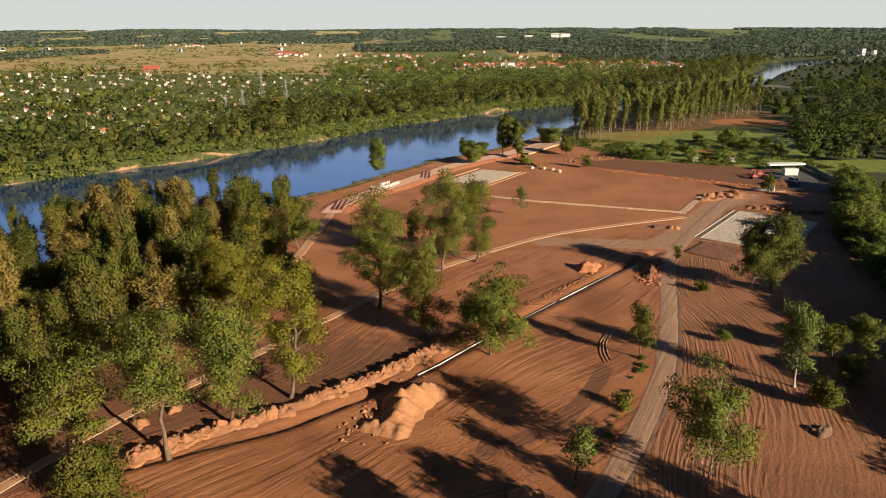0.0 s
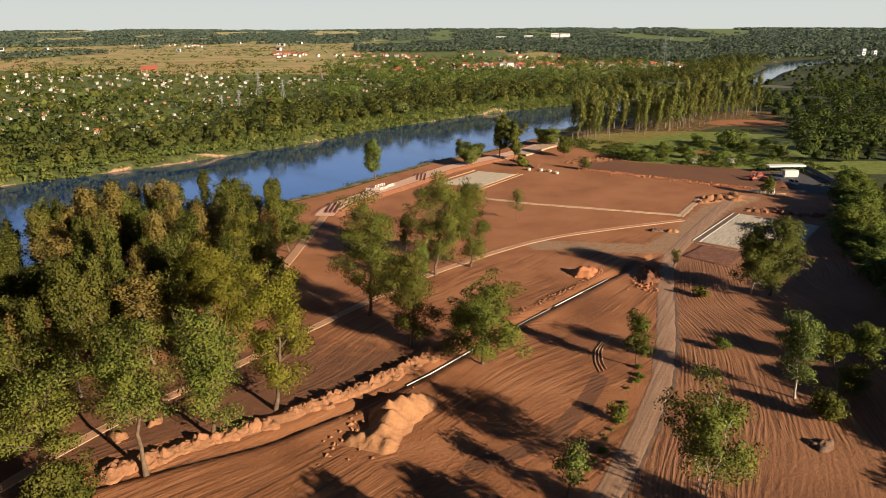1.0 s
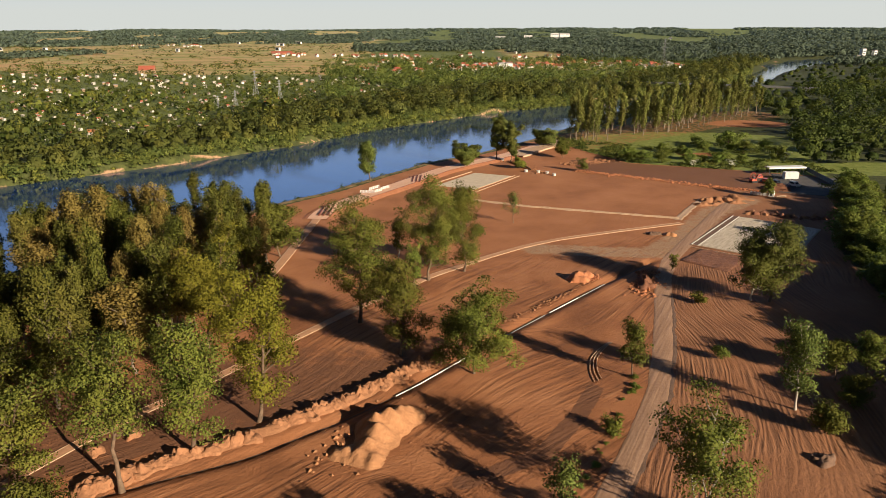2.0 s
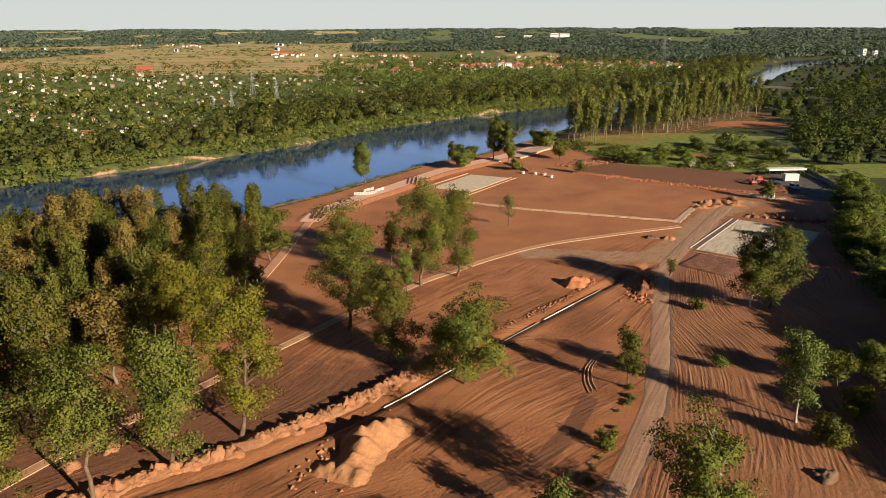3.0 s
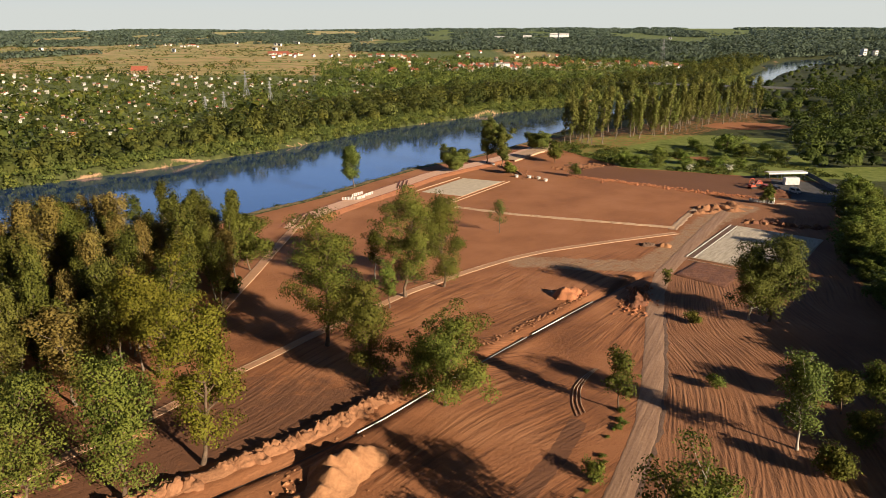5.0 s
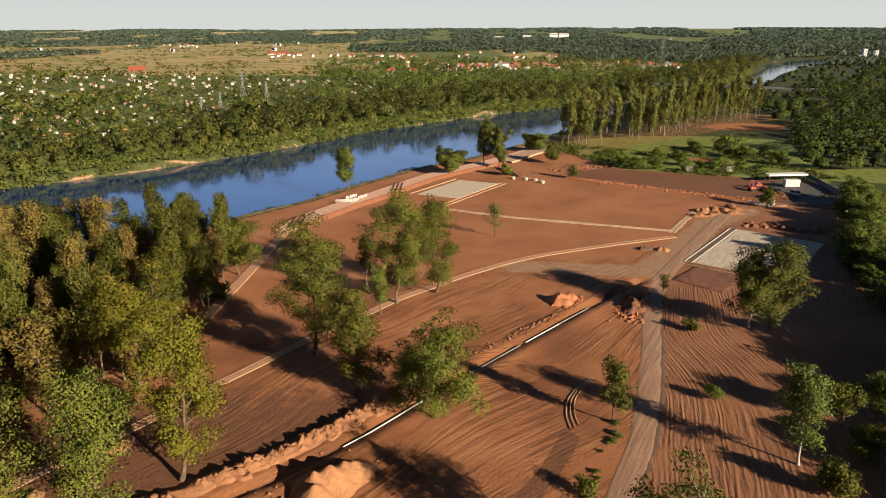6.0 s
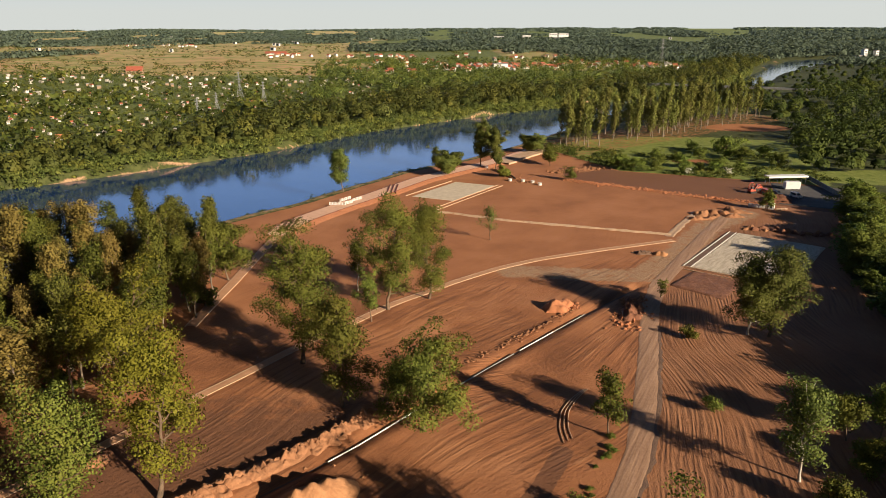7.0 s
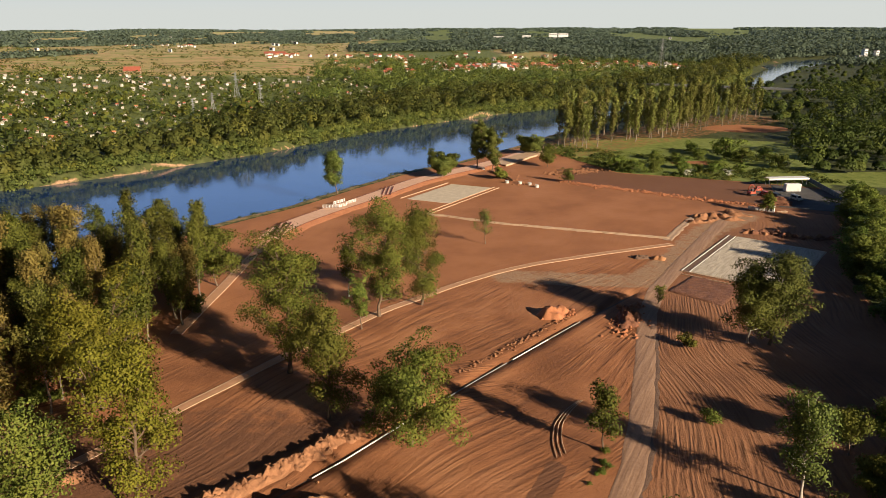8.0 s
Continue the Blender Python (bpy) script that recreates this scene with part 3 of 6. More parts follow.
# single trees left standing on the site: x, y, height, crown radius, bare lower part, leaves, stems
OAKS = [
    ("broad oak with a pale-tipped crown beside the pipe trench", 8.9, 120.3, 16.3, 7.6, 0.12, "M_OAK", 1),
    ("leafy oak with a pale trunk beside the earth berm", -4.7, 127.6, 20.0, 5.2, 0.10, "M_OAK", 1),
    ("tall dark green oak over the footpath", -14.3, 143.5, 26.4, 8.0, 0.15, "M_OAK", 1),
    ("tall irregular oak by the footpath", 8.6, 175.6, 22.5, 6.8, 0.10, "M_OAK", 1),
    ("tall dense dark oak behind the others", -0.3, 169.0, 26.0, 7.0, 0.12, "M_OAK", 1),
    ("tall yellow-green oak behind the earth berm", -26.0, 104.5, 25.2, 5.8, 0.12, "M_LIME", 1),
    ("green oak standing in the earth berm", -33.9, 96.7, 21.6, 5.0, 0.2, "M_OAK", 1),
    ("oak with bright bare limbs at the berm's end", -40.2, 87.2, 24.0, 6.4, 0.32, "M_OAK", 1),
    ("spreading oak with low bare limbs", -52.6, 82.2, 22.0, 6.6, 0.32, "M_OAK", 1),
    ("leafy oak at the edge of the site", -44.0, 74.0, 12.0, 4.4, 0.12, "M_OAK", 1),
    ("big yellow-green oak at the edge of the grove", -42.5, 131.0, 24.0, 8.0, 0.2, "M_LIME", 1),
    ("broad green tree with several pale stems beside the dirt track", 35.4, 80.2, 18.4, 5.7, 0.36, "M_OAK", 3),
]
LEAFY = {"M_OAK": M_OAK, "M_LIME": M_LIME}
for i, (label, x, y, h, r, clear, lm, stems) in enumerate(OAKS):
    make_tree("tree", at_ground(x, y), label, 100 + i, h, r, LEAFY[lm], M_BIRCHBARK if stems > 1 else M_BARK, "oaks left standing on the site",
              clear=clear, limbs=int(11 + h * 0.3), clump=1.15 + 0.09 * r, per=58, leaf=0.37, stems=stems, bunch=1.0 if clear > 0.3 else 1.5)

SLENDER = [
    ("thin sapling with an open crown on bare earth", 25.6, 221.0, 10.5, 3.0, 0.28, M_WILLOW, 12, 0.32, 0.5),
    ("slim young tree behind the oaks", -3.4, 162.6, 12.5, 2.9, 0.25, M_OAK, 14, 0.4, 0.8),
    ("slim pale-stemmed tree behind the oaks", -8.3, 180.6, 12.4, 2.6, 0.3, M_OAK, 14, 0.4, 0.8),
    ("upright tree alone on the river bank", -26.1, 284.8, 16.2, 4.2, 0.2, M_WILLOW, 24, 0.55, 1.2),
    ("round low tree on the river bank", 13.7, 314.0, 10.3, 6.0, 0.3, M_WILLOW, 34, 0.55, 1.6),
    ("tall slim tree on the river bank", 28.0, 330.9, 21.0, 5.0, 0.2, M_WILLOW, 26, 0.55, 1.0),
    ("tall tree in a small group on the river bank", 34.5, 326.0, 20.0, 4.6, 0.2, M_WILLOW, 26, 0.55, 1.0),
    ("round tree at the end of the promenade", 55.6, 368.8, 9.4, 6.0, 0.25, M_WILLOW, 20, 0.55, 1.0),
    ("small round tree beside the promenade", 59.8, 334.8, 9.6, 3.8, 0.2, M_OAK, 18, 0.5, 0.9),
    ("small green bush beside the promenade", 37.0, 310.0, 5.0, 2.8, 0.1, M_OAK, 14, 0.5, 1.0),
    ("small thin sapling on bare earth", 63.5, 302.5, 5.8, 2.5, 0.2, M_WILLOW, 12, 0.4, 0.6),
    ("tall birch-like tree in a pair on the ploughed ground", 73.6, 155.4, 17.6, 5.4, 0.16, M_WILLOW, 26, 0.42, 0.9),
    ("tall olive-green tree in a pair on the ploughed ground", 77.4, 154.2, 18.6, 5.2, 0.16, M_WILLOW, 26, 0.42, 0.9),
    ("young green tree beside the dirt track", 37.0, 118.7, 11.2, 2.3, 0.25, M_OAK, 18, 0.38, 0.9),
    ("slim birch-like tree on the ploughed ground", 60.8, 107.7, 15.8, 3.4, 0.22, M_WILLOW, 22, 0.38, 0.9),
    ("young tree near the dark wood", 77.5, 117.2, 9.5, 2.8, 0.2, M_OAK, 18, 0.38, 0.9),
    ("young tree in the shade of the wood", 72.7, 117.6, 7.5, 2.4, 0.2, M_OAK, 18, 0.38, 0.9),
    ("round yellow-green bush on the ploughed ground", 62.1, 100.8, 5.2, 2.5, 0.1, M_OAK, 18, 0.38, 1.2),
    ("thin young tree beside the dirt track", 18.1, 81.9, 8.2, 2.4, 0.25, M_WILLOW, 14, 0.38, 0.7),
    ("low bush on the ploughed ground", 55.5, 125.9, 2.6, 1.6, 0.1, M_OAK, 10, 0.35, 0.8),
    ("low green bush on the ploughed ground", 61.2, 153.7, 2.3, 2.0, 0.1, M_OAK, 10, 0.35, 0.9),
    ("thin small tree at the road junction", 61.8, 175.2, 4.8, 1.3, 0.15, M_OAK, 10, 0.32, 0.8),
    ("round tree at the edge of the grove", -41.3, 188.3, 14.8, 5.4, 0.15, M_OAK, 22, 0.5, 1.0),
    ("low green bush by the wood", 71.2, 109.6, 5.4, 3.0, 0.1, M_OAK, 16, 0.38, 1.0),
    ("small tree in front of the canopy", 121.5, 254.0, 7.0, 2.4, 0.2, M_OAK, 16, 0.45, 0.9),
    ("low roadside bush beside the dirt track", 29.5, 101.0, 2.6, 1.8, 0.1, M_OAK, 10, 0.35, 0.8),
]
for i, (label, x, y, h, r, clear, lm, limbs, leaf, dens) in enumerate(SLENDER):
    make_tree("bush" if h < 5.5 else "tree", at_ground(x, y), label, 300 + i, h, r, lm, M_BIRCHBARK if "pale" in label or "birch" in label else M_BARK,
              category="bush" if h < 5.5 else "tree", clear=clear, limbs=limbs - 2, clump=0.45 + 0.2 * r, per=50 * dens, leaf=leaf * 0.95, up=(0.45, 1.2), leader=0.8, stretch=0.9, bunch=1.5)


# a few shapes for groves, each shared by many trees
def prototypes(n, seed, h, r, leafmat, barkmat, **kw):
    out = []
    for i in range(n):
        w, b, l = grow_tree(seed + i, h, r, twigs=False, **kw)
        out.append((mesh_np("trunk", *w, mats=[barkmat], smooth=True), mesh_np("branchwork", *b, mats=[barkmat], smooth=True), leafy_mesh("crown", *l, mats=[leafmat])))
    return out


def plant(protos, name, x, y, s, sz, turn, label, category, group, which):
    t = thing(name, at_ground(x, y, turn) @ Matrix.Diagonal((s, s, sz, 1)), label, category, group)
    tm, bm_, cm = protos[which]
    part("trunk", tm, None, t)
    tagged(part("branchwork", bm_, None, t), kind="stuff")
    part("crown", cm, None, t)
    return t


rng = np.random.default_rng(7)


def scatter(n, gap, inside, box4, rg, tries=60):
    pts = []
    x0, x1, y0, y1 = box4
    for _ in range(n * tries):
        p = (rg.uniform(x0, x1), rg.uniform(y0, y1))
        if inside(*p) and all((p[0] - q[0]) ** 2 + (p[1] - q[1]) ** 2 > gap * gap for q in pts):
            pts.append(p)
            if len(pts) >= n:
                break
    return pts


UNDER = prototypes(3, 660, 4.5, 3.0, M_OAK, M_BARK, clear=0.05, limbs=9, clump=1.1, per=22, leaf=0.55, up=(0.3, 1.2))
GROVE = prototypes(9, 500, 22, 2.9, M_POPLAR, M_PALEBARK, clear=0.2, limbs=20, clump=1.05, per=34, leaf=0.46, up=(0.7, 1.3), leader=0.84, shape=(0.33, 0.52), stretch=1.4, bunch=1.35)


def in_grove(x, y):
    n = float(side(NEAR_BANK, np.array(x), np.array(y)))
    e = float(side([(-66, 40), (-64, 92), (-51, 118), (-38, 148), (-41, 182), (-50, 212)], np.array(x), np.array(y)))
    return n > 10 and e < -1 and y < 212


for i, (x, y) in enumerate(scatter(190, 3.4, in_grove, (-140, -30, 78, 214), rng)):
    s = rng.uniform(0.82, 1.1)
    plant(GROVE, "poplar", x, y, s * rng.uniform(0.8, 1.3), s * rng.uniform(0.75, 1.12) * (0.86 if y > 170 else 1.0), rng.uniform(0, 360), "tall poplar with olive and brown foliage in a dense grove", "poplar", "poplars of the riverside grove", i % 9)

for i, (x, y) in enumerate(scatter(60, 6.0, in_grove, (-140, -30, 76, 205), rng)):
    s = rng.uniform(0.7, 1.2)
    plant(UNDER, "bush", x, y, s * 1.2, s, rng.uniform(0, 360), "green undergrowth bush among the poplars", "bush", "undergrowth of the grove", i % 3)

ROWP = prototypes(6, 540, 26, 2.5, M_AIRY, M_PALEBARK, clear=0.17, limbs=18, clump=1.15, per=14, leaf=0.8, up=(0.7, 1.3), leader=0.86, shape=(0.35, 0.5), stretch=1.5)


def in_row(x, y):
    d = float(side([(80, 398), (141, 444), (215, 514)], np.array(x), np.array(y)))
    return -14 < d < 19 and x > 80


for i, (x, y) in enumerate(scatter(105, 4.4, in_row, (76, 226, 372, 530), rng)):
    s = rng.uniform(0.62, 1.1)
    plant(ROWP, "poplar", x, y, s * rng.uniform(0.95, 1.6), s, rng.uniform(0, 360), "tall thin poplar with a bare lower stem", "poplar", "poplars beyond the site", i % 6)

WOOD = prototypes(6, 580, 13, 4.4, M_SHRUB, M_BARK, clear=0.06, limbs=13, clump=1.5, per=16, leaf=0.7, up=(0.3, 1.2), bunch=1.5)


def in_wood(x, y):
    d = float(side(WOOD_LINE, np.array(x), np.array(y)))
    return (2.5 if y > 94 else 0.5) < d < 55 and 60 < y < 262


for i, (x, y) in enumerate(scatter(285, 3.9, in_wood, (60, 215, 40, 262), rng)):
    s = rng.uniform(0.85, 1.15) * (0.86 if y < 165 else 0.66 if float(side(WOOD_LINE, np.array(x), np.array(y))) < 8 else 0.42) * (0.72 if y > 135 and float(side(WOOD_LINE, np.array(x), np.array(y))) > 8 else 1.0) 
    plant(WOOD, "tree", x, y, s * (1.25 if y < 150 else 1.1), s * rng.uniform(0.8, 1.2), rng.uniform(0, 360), "dense leafy tree at the edge of the dark wood", "tree", "trees of the wood beside the site", i % 6)

# low dense trees that close the wood's edge
def on_edge(x, y):
    return 1.5 < float(side(WOOD_LINE, np.array(x), np.array(y))) < 9


for i, (x, y) in enumerate(scatter(75, 3.6, on_edge, (70, 170, 60, 258), rng)):
    s = rng.uniform(0.55, 0.85)
    plant(WOOD, "shrub", x, y, s * 1.3, s * (1.1 if y < 140 else 0.8), rng.uniform(0, 360), "tall dense shrub that closes the edge of the dark wood", "shrub", "shrubs of the wood's edge", i % 6)

# trees that stand behind the start of the flight and throw their shade on the near ground
for i, (x, y, h) in enumerate(((24, 48, 19), (38, 50, 20), (31, 40, 19), (52, 52, 18), (66, 50, 18))):
    s = h / 13
    plant(WOOD, "tree", x, y, s * 0.85, s, 40 * i, "leafy tree at the near edge of the site", "tree", "trees of the wood beside the site", i % 6)

# bushes on the green strip in front of the poplars
BUSH = prototypes(4, 620, 4.2, 3.2, M_SHRUB, M_BARK, clear=0.05, limbs=10, clump=1.0, per=30, leaf=0.48, up=(0.3, 1.2), bunch=1.3)
for i, (x, y, s) in enumerate(((88, 326, 1.3), (94, 322, 1.5), (92, 334, 1.2), (103, 322, 1.1), (108, 333, 1.1), (114, 318, 0.8), (117, 330, 1.3), (123, 324, 0.8), (128, 320, 0.9), (134, 330, 1.0), (140, 322, 1.0),
                               (132, 350, 1.2), (146, 355, 2.2), (150, 345, 1.6), (120, 345, 1.0), (163, 352, 1.3), (150, 372, 1.1), (136, 372, 1.2), (112, 352, 1.0), (160, 330, 1.5))):
    plant(BUSH, "bush", x, y, s, s, 60 * i, "green bush on rough grass beside bare earth", "bush", "bushes on the rough grass", i % 4)
for i, (x, y) in enumerate(((76, 386), (79, 391), (73, 389), (82, 388), (77.5, 396))):
    plant(ROWP, "poplar", x, y, 1.0, 0.85 + 0.04 * i, 70 * i, "tall thin poplar in a small group by the river", "poplar", "poplars beyond the site", i)
# long grass and weeds on the same strip
gp = np.stack([rng.uniform(60, 170, 5200), rng.uniform(298, 400, 5200)], 1)
gs = side([(40, 395), (66, 372), (88, 322), (131, 304), (165, 288)], gp[:, 0], gp[:, 1])
gp = gp[(gs < 1) & (lattice_noise(gp[:, 0], gp[:, 1], 9, 61) > -0.25) & (gp[:, 1] < 318 + (170 - gp[:, 0]) * 0.75)]
GRASS_TUFTS = gp
BLOSS = prototypes(1, 640, 3.0, 1.7, M_BLOSSOM, M_BARK, clear=0.1, limbs=8, clump=0.5, per=40, leaf=0.35, up=(0.3, 1.2))
for x, y in ((114.5, 313), (131, 312), (164, 330)):
    plant(BLOSS, "bush", x, y, 1.0, 1.0, x * 7, "white flowering shrub in the rough grass", "bush", "flowering shrubs", 0)


# ---- woods and gardens beyond: what nobody could count ----
def mounds(points, radii, heights, quads, leaf, rg, up=0.25):
    """Crowns of leaf sprays on many small domes."""
    P, R, Hh = np.asarray(points), np.asarray(radii), np.asarray(heights)
    n = len(P)
    d = rg.normal(0, 1, (n, quads, 3))
    d[..., 2] = np.abs(d[..., 2]) * 1.1 - 0.25
    d /= np.linalg.norm(d, axis=2, keepdims=True)
    lob = 0.9 + 0.16 * rg.random((n, quads, 1))
    z = ground_z(P[:, 0], P[:, 1])
    c = np.empty((n, quads, 3))
    c[..., 0] = P[:, None, 0] + d[..., 0] * R[:, None] * lob[..., 0]
    c[..., 1] = P[:, None, 1] + d[..., 1] * R[:, None] * lob[..., 0]
    c[..., 2] = z[:, None] + Hh[:, None] * (0.5 + 0.5 * d[..., 2] * lob[..., 0])
    size = (np.asarray(leaf) * np.ones(n))[:, None, None] * np.ones((n, quads, 1))
    k = n * quads
    v, f = leaf_quads(c.reshape(-1, 3), d.reshape(-1, 3) + [0, 0, 0.1], 1.0, rg, 0.28)
    v = v.reshape(k, 4, 3)
    mid = c.reshape(k, 1, 3)
    v = mid + (v - mid) * size.reshape(k, 1, 1)
    soft = d + rg.normal(0, 0.2, d.shape) + [0, 0, up]
    soft /= np.linalg.norm(soft, axis=2, keepdims=True)
    return v.reshape(-1, 3), f, np.repeat(rg.beta(1.6, 1.6, n), quads * 4), np.repeat(soft.reshape(-1, 3), 4, axis=0)


def wood(name, made, material, label, category):
    """A joined wood whose crowns each carry a tone of their own."""
    v, f, tone, soft = made
    me = mesh_np(name, v, f[:, ::-1], smooth=True)
    me.normals_split_custom_set_from_vertices(soft.astype(np.float32))
    at = me.attributes.new("tone", "FLOAT", "POINT")
    at.data.foreach_set("value", tone.astype(np.float32))
    return solid(name, me, material, label, category, kind="stuff")


def wedge(n, d0, d1, rg, half=0.70):
    """Points of the land ahead, evenly spread in the logarithm of their distance."""
    d = np.exp(rg.uniform(math.log(d0), math.log(d1), n))
    a = rg.uniform(-half, half, n)
    return np.stack([d * np.sin(a) + 7, d * np.cos(a) + 10], 1)


def near_d(P):
    return side(NEAR_BANK, P[:, 0], P[:, 1])


def far_d(P):
    return -side(FAR_BANK, P[:, 0], P[:, 1])


rg = np.random.default_rng(21)
# belt along the far bank
def along(points, n, lo, hi, sgn, r):
    """Points scattered along a bank at lo to hi metres from the water."""
    P = np.array(points, float)
    L = np.hypot(*np.diff(P, axis=0).T)
    i = r.choice(len(L), n, p=L / L.sum())
    t = r.random(n)[:, None]
    D = (P[1:] - P[:-1])[i]
    R = np.stack([D[:, 1], -D[:, 0]], 1) / np.linalg.norm(D, axis=1, keepdims=True)
    return P[i] + D * t + R * sgn * r.uniform(lo, hi, n)[:, None]


pts = along(FAR_BANK[2:13], 30000, 3.5, 70, -1, rg)
pts = pts[np.abs(pts[:, 0] - 7) < 0.75 * pts[:, 1]]
fd = far_d(pts)
deep = 30 + 40 * smooth(-190, -80, pts[:, 0])
dens = np.where(fd < deep, 1.0, 0.0) * (fd > 3)
belt = pts[(rg.random(len(pts)) < dens)]
keep = []
for p in belt:
    gap = 6.0 if math.hypot(*p) < 650 else 9.5
    if all((p[0] - q[0]) ** 2 + (p[1] - q[1]) ** 2 > gap * gap for q in keep):
        keep.append(p)
belt = np.array(keep)
bd = far_d(belt)
bh = np.clip(rg.normal(10.5, 3.6, len(belt)), 3.5, 19) * np.where(bd < 12, 0.7, 1.0) * (1 + 0.25 * lattice_noise(belt[:, 0], belt[:, 1], 60, 12))
wood("riverside_woods", mounds(belt, bh * 0.4, bh, 200, 1.55, rg), M_BELT, "dense willows and poplars along the far river bank", "woods")

# shrubs hanging over the water on the far bank
fringe = along(FAR_BANK[2:12], 3300, 0.2, 6.0, -1, rg)
sh = np.clip(rg.normal(3.6, 1.2, len(fringe)), 1.2, 7)
wood("bank_shrubs", mounds(fringe, sh * 0.6, sh, 44, 1.1, rg), M_BELT, "willow shrubs hanging over the far river bank", "shrubs")

# reeds and low willow scrub at the water's edge below the embankment
reed = along(NEAR_BANK[2:9], 420, -0.5, 4.5, 1, rg)
reed = reed[lattice_noise(reed[:, 0], reed[:, 1], 16, 71) > 0.05]
rdh = rg.uniform(0.5, 1.5, len(reed))
wood("reeds", mounds(reed, rdh * 0.9, rdh, 18, 0.6, rg), M_WOODS, "dark reeds and scrub at the water's edge", "reeds")

# gardens: hedges, fruit trees and shrubs between the huts
pts = wedge(19000, 380, 1300, rg)
fd = far_d(pts)
farmy = pts[:, 1] + 0.22 * pts[:, 0]
ok = (fd > 30 + 30 * smooth(-190, -80, pts[:, 0])) & (np.hypot((pts[:, 0] - 100) / 1.8, pts[:, 1] - 1040) > 42) & (rg.random(len(pts)) < np.where((farmy < 860) | (pts[:, 0] > -60), 0.62, 0.05))
gar = pts[ok]
gh = np.clip(rg.gamma(2.4, 1.05, len(gar)), 0.9, 10) * (1 + 0.6 * (lattice_noise(gar[:, 0], gar[:, 1], 90, 17) > 0.35))
wood("garden_shrubs", mounds(gar, gh * 0.52 + 0.5, gh, 20, 0.45 + 0.33 * gh, rg), M_GARDEN, "fruit trees, hedges and shrubs of the allotment gardens", "shrubs")

# tall trees between the gardens and round the village
pts = wedge(9000, 560, 1500, rg, 0.62)
vn = lattice_noise(pts[:, 0], pts[:, 1], 55, 19) + 0.5 * lattice_noise(pts[:, 0], pts[:, 1], 20, 23)
ok = (far_d(pts) > 60) & (pts[:, 0] > -0.16 * pts[:, 1]) & (vn > -0.25) & (np.hypot((pts[:, 0] - 108) / 1.9, pts[:, 1] - 1075) > 36) & (pts[:, 1] < 1290 + 0.25 * pts[:, 0])
vt = pts[ok]
vh = np.clip(rg.normal(8.5, 2.6, len(vt)), 3.5, 15)
wood("village_trees", mounds(vt, vh * 0.42, vh, 34, 1.9, rg), M_BELT, "tall broadleaved trees round the far village", "trees")

# hedges and lone bushes in rows between the fields
row = np.stack([rg.uniform(-1500, 60, 5200), np.zeros(5200)], 1)
row[:, 1] = 880 + 1500 * rg.integers(0, 26, 5200) ** 1.25 / 26 ** 1.25 - 0.18 * row[:, 0] + rg.normal(0, 7, 5200)
ok = (lattice_noise(row[:, 0], row[:, 1], 60, 52) > 0.05) & (np.abs(row[:, 0]) < 0.72 * row[:, 1])
row = row[ok]
rh = np.clip(rg.normal(4.0, 1.8, len(row)), 1.2, 10)
wood("field_hedges", mounds(row, rh * 0.8, rh, 16, 2.0, rg), M_GARDEN, "hedges and bushes in rows between fields", "hedges")

ght = rg.uniform(0.4, 1.3, len(GRASS_TUFTS))
wood("rough_grass", mounds(GRASS_TUFTS, ght * 0.9, ght, 9, 0.75, rg), M_GARDEN, "rough grass and weeds in front of the poplars", "grass")

# wood on the near side, right of the site, out to the bend of the river
pts = wedge(12000, 230, 1600, rg, 0.75)
nd = near_d(pts)
wl = side(WOOD_LINE + [(166, 330), (205, 420), (235, 520)], pts[:, 0], pts[:, 1])
open_g = np.hypot((pts[:, 0] - 196) / 2.3, pts[:, 1] - 303) < 14
clear2 = np.hypot((pts[:, 0] - 196) / 1.6, pts[:, 1] - 452) < 24
ok = (nd > 14) & (wl > 3) & ((pts[:, 1] > 318) | (pts[:, 0] > 228)) & (pts[:, 1] > 255) & ~open_g & ~clear2
nw = pts[ok]
keep = []
for p in nw:
    gap = 7.6 if math.hypot(*p) < 500 else 10.5
    if all((p[0] - q[0]) ** 2 + (p[1] - q[1]) ** 2 > gap * gap for q in keep[-600:]):
        keep.append(p)
nw = np.array(keep)
nh = np.where(rg.random(len(nw)) < 0.6, rg.uniform(3.5, 8, len(nw)), rg.uniform(8, 16, len(nw))) * (1 + 0.35 * lattice_noise(nw[:, 0], nw[:, 1], 50, 31))
nh = np.where((nw[:, 1] > 560) & (near_d(nw) < 90), nh * 0.5, nh)
wood("near_side_woods", mounds(nw, nh * 0.42 + 0.8, nh, 230, 1.5, rg), M_WOODS, "dense dark mixed wood with shrubs beside the site", "woods")

# far woods to the horizon
pts = wedge(46000, 1250, 4850, rg, 0.72)
d = np.hypot(pts[:, 0], pts[:, 1])
patch = lattice_noise(pts[:, 0], pts[:, 1] * 0.35, 170, 41) + 0.6 * lattice_noise(pts[:, 0], pts[:, 1] * 0.4, 60, 43)
open_land = ((pts[:, 0] < -0.12 * pts[:, 1]) & (d < 2600)) | ((pts[:, 0] < 0.02 * pts[:, 1]) & (d < 1750))
ok = np.where(open_land, patch > 0.85, patch > -0.2) & (far_d(pts) > 8)
ok |= (near_d(pts) > 20) & (d < 4850)
ok |= (far_d(pts) > 10) & (far_d(pts) < 260) & (pts[:, 0] > 380)
fw = pts[ok]
dd = np.hypot(fw[:, 0], fw[:, 1])
fr = 0.0034 * dd * rg.uniform(0.6, 1.4, len(fw))
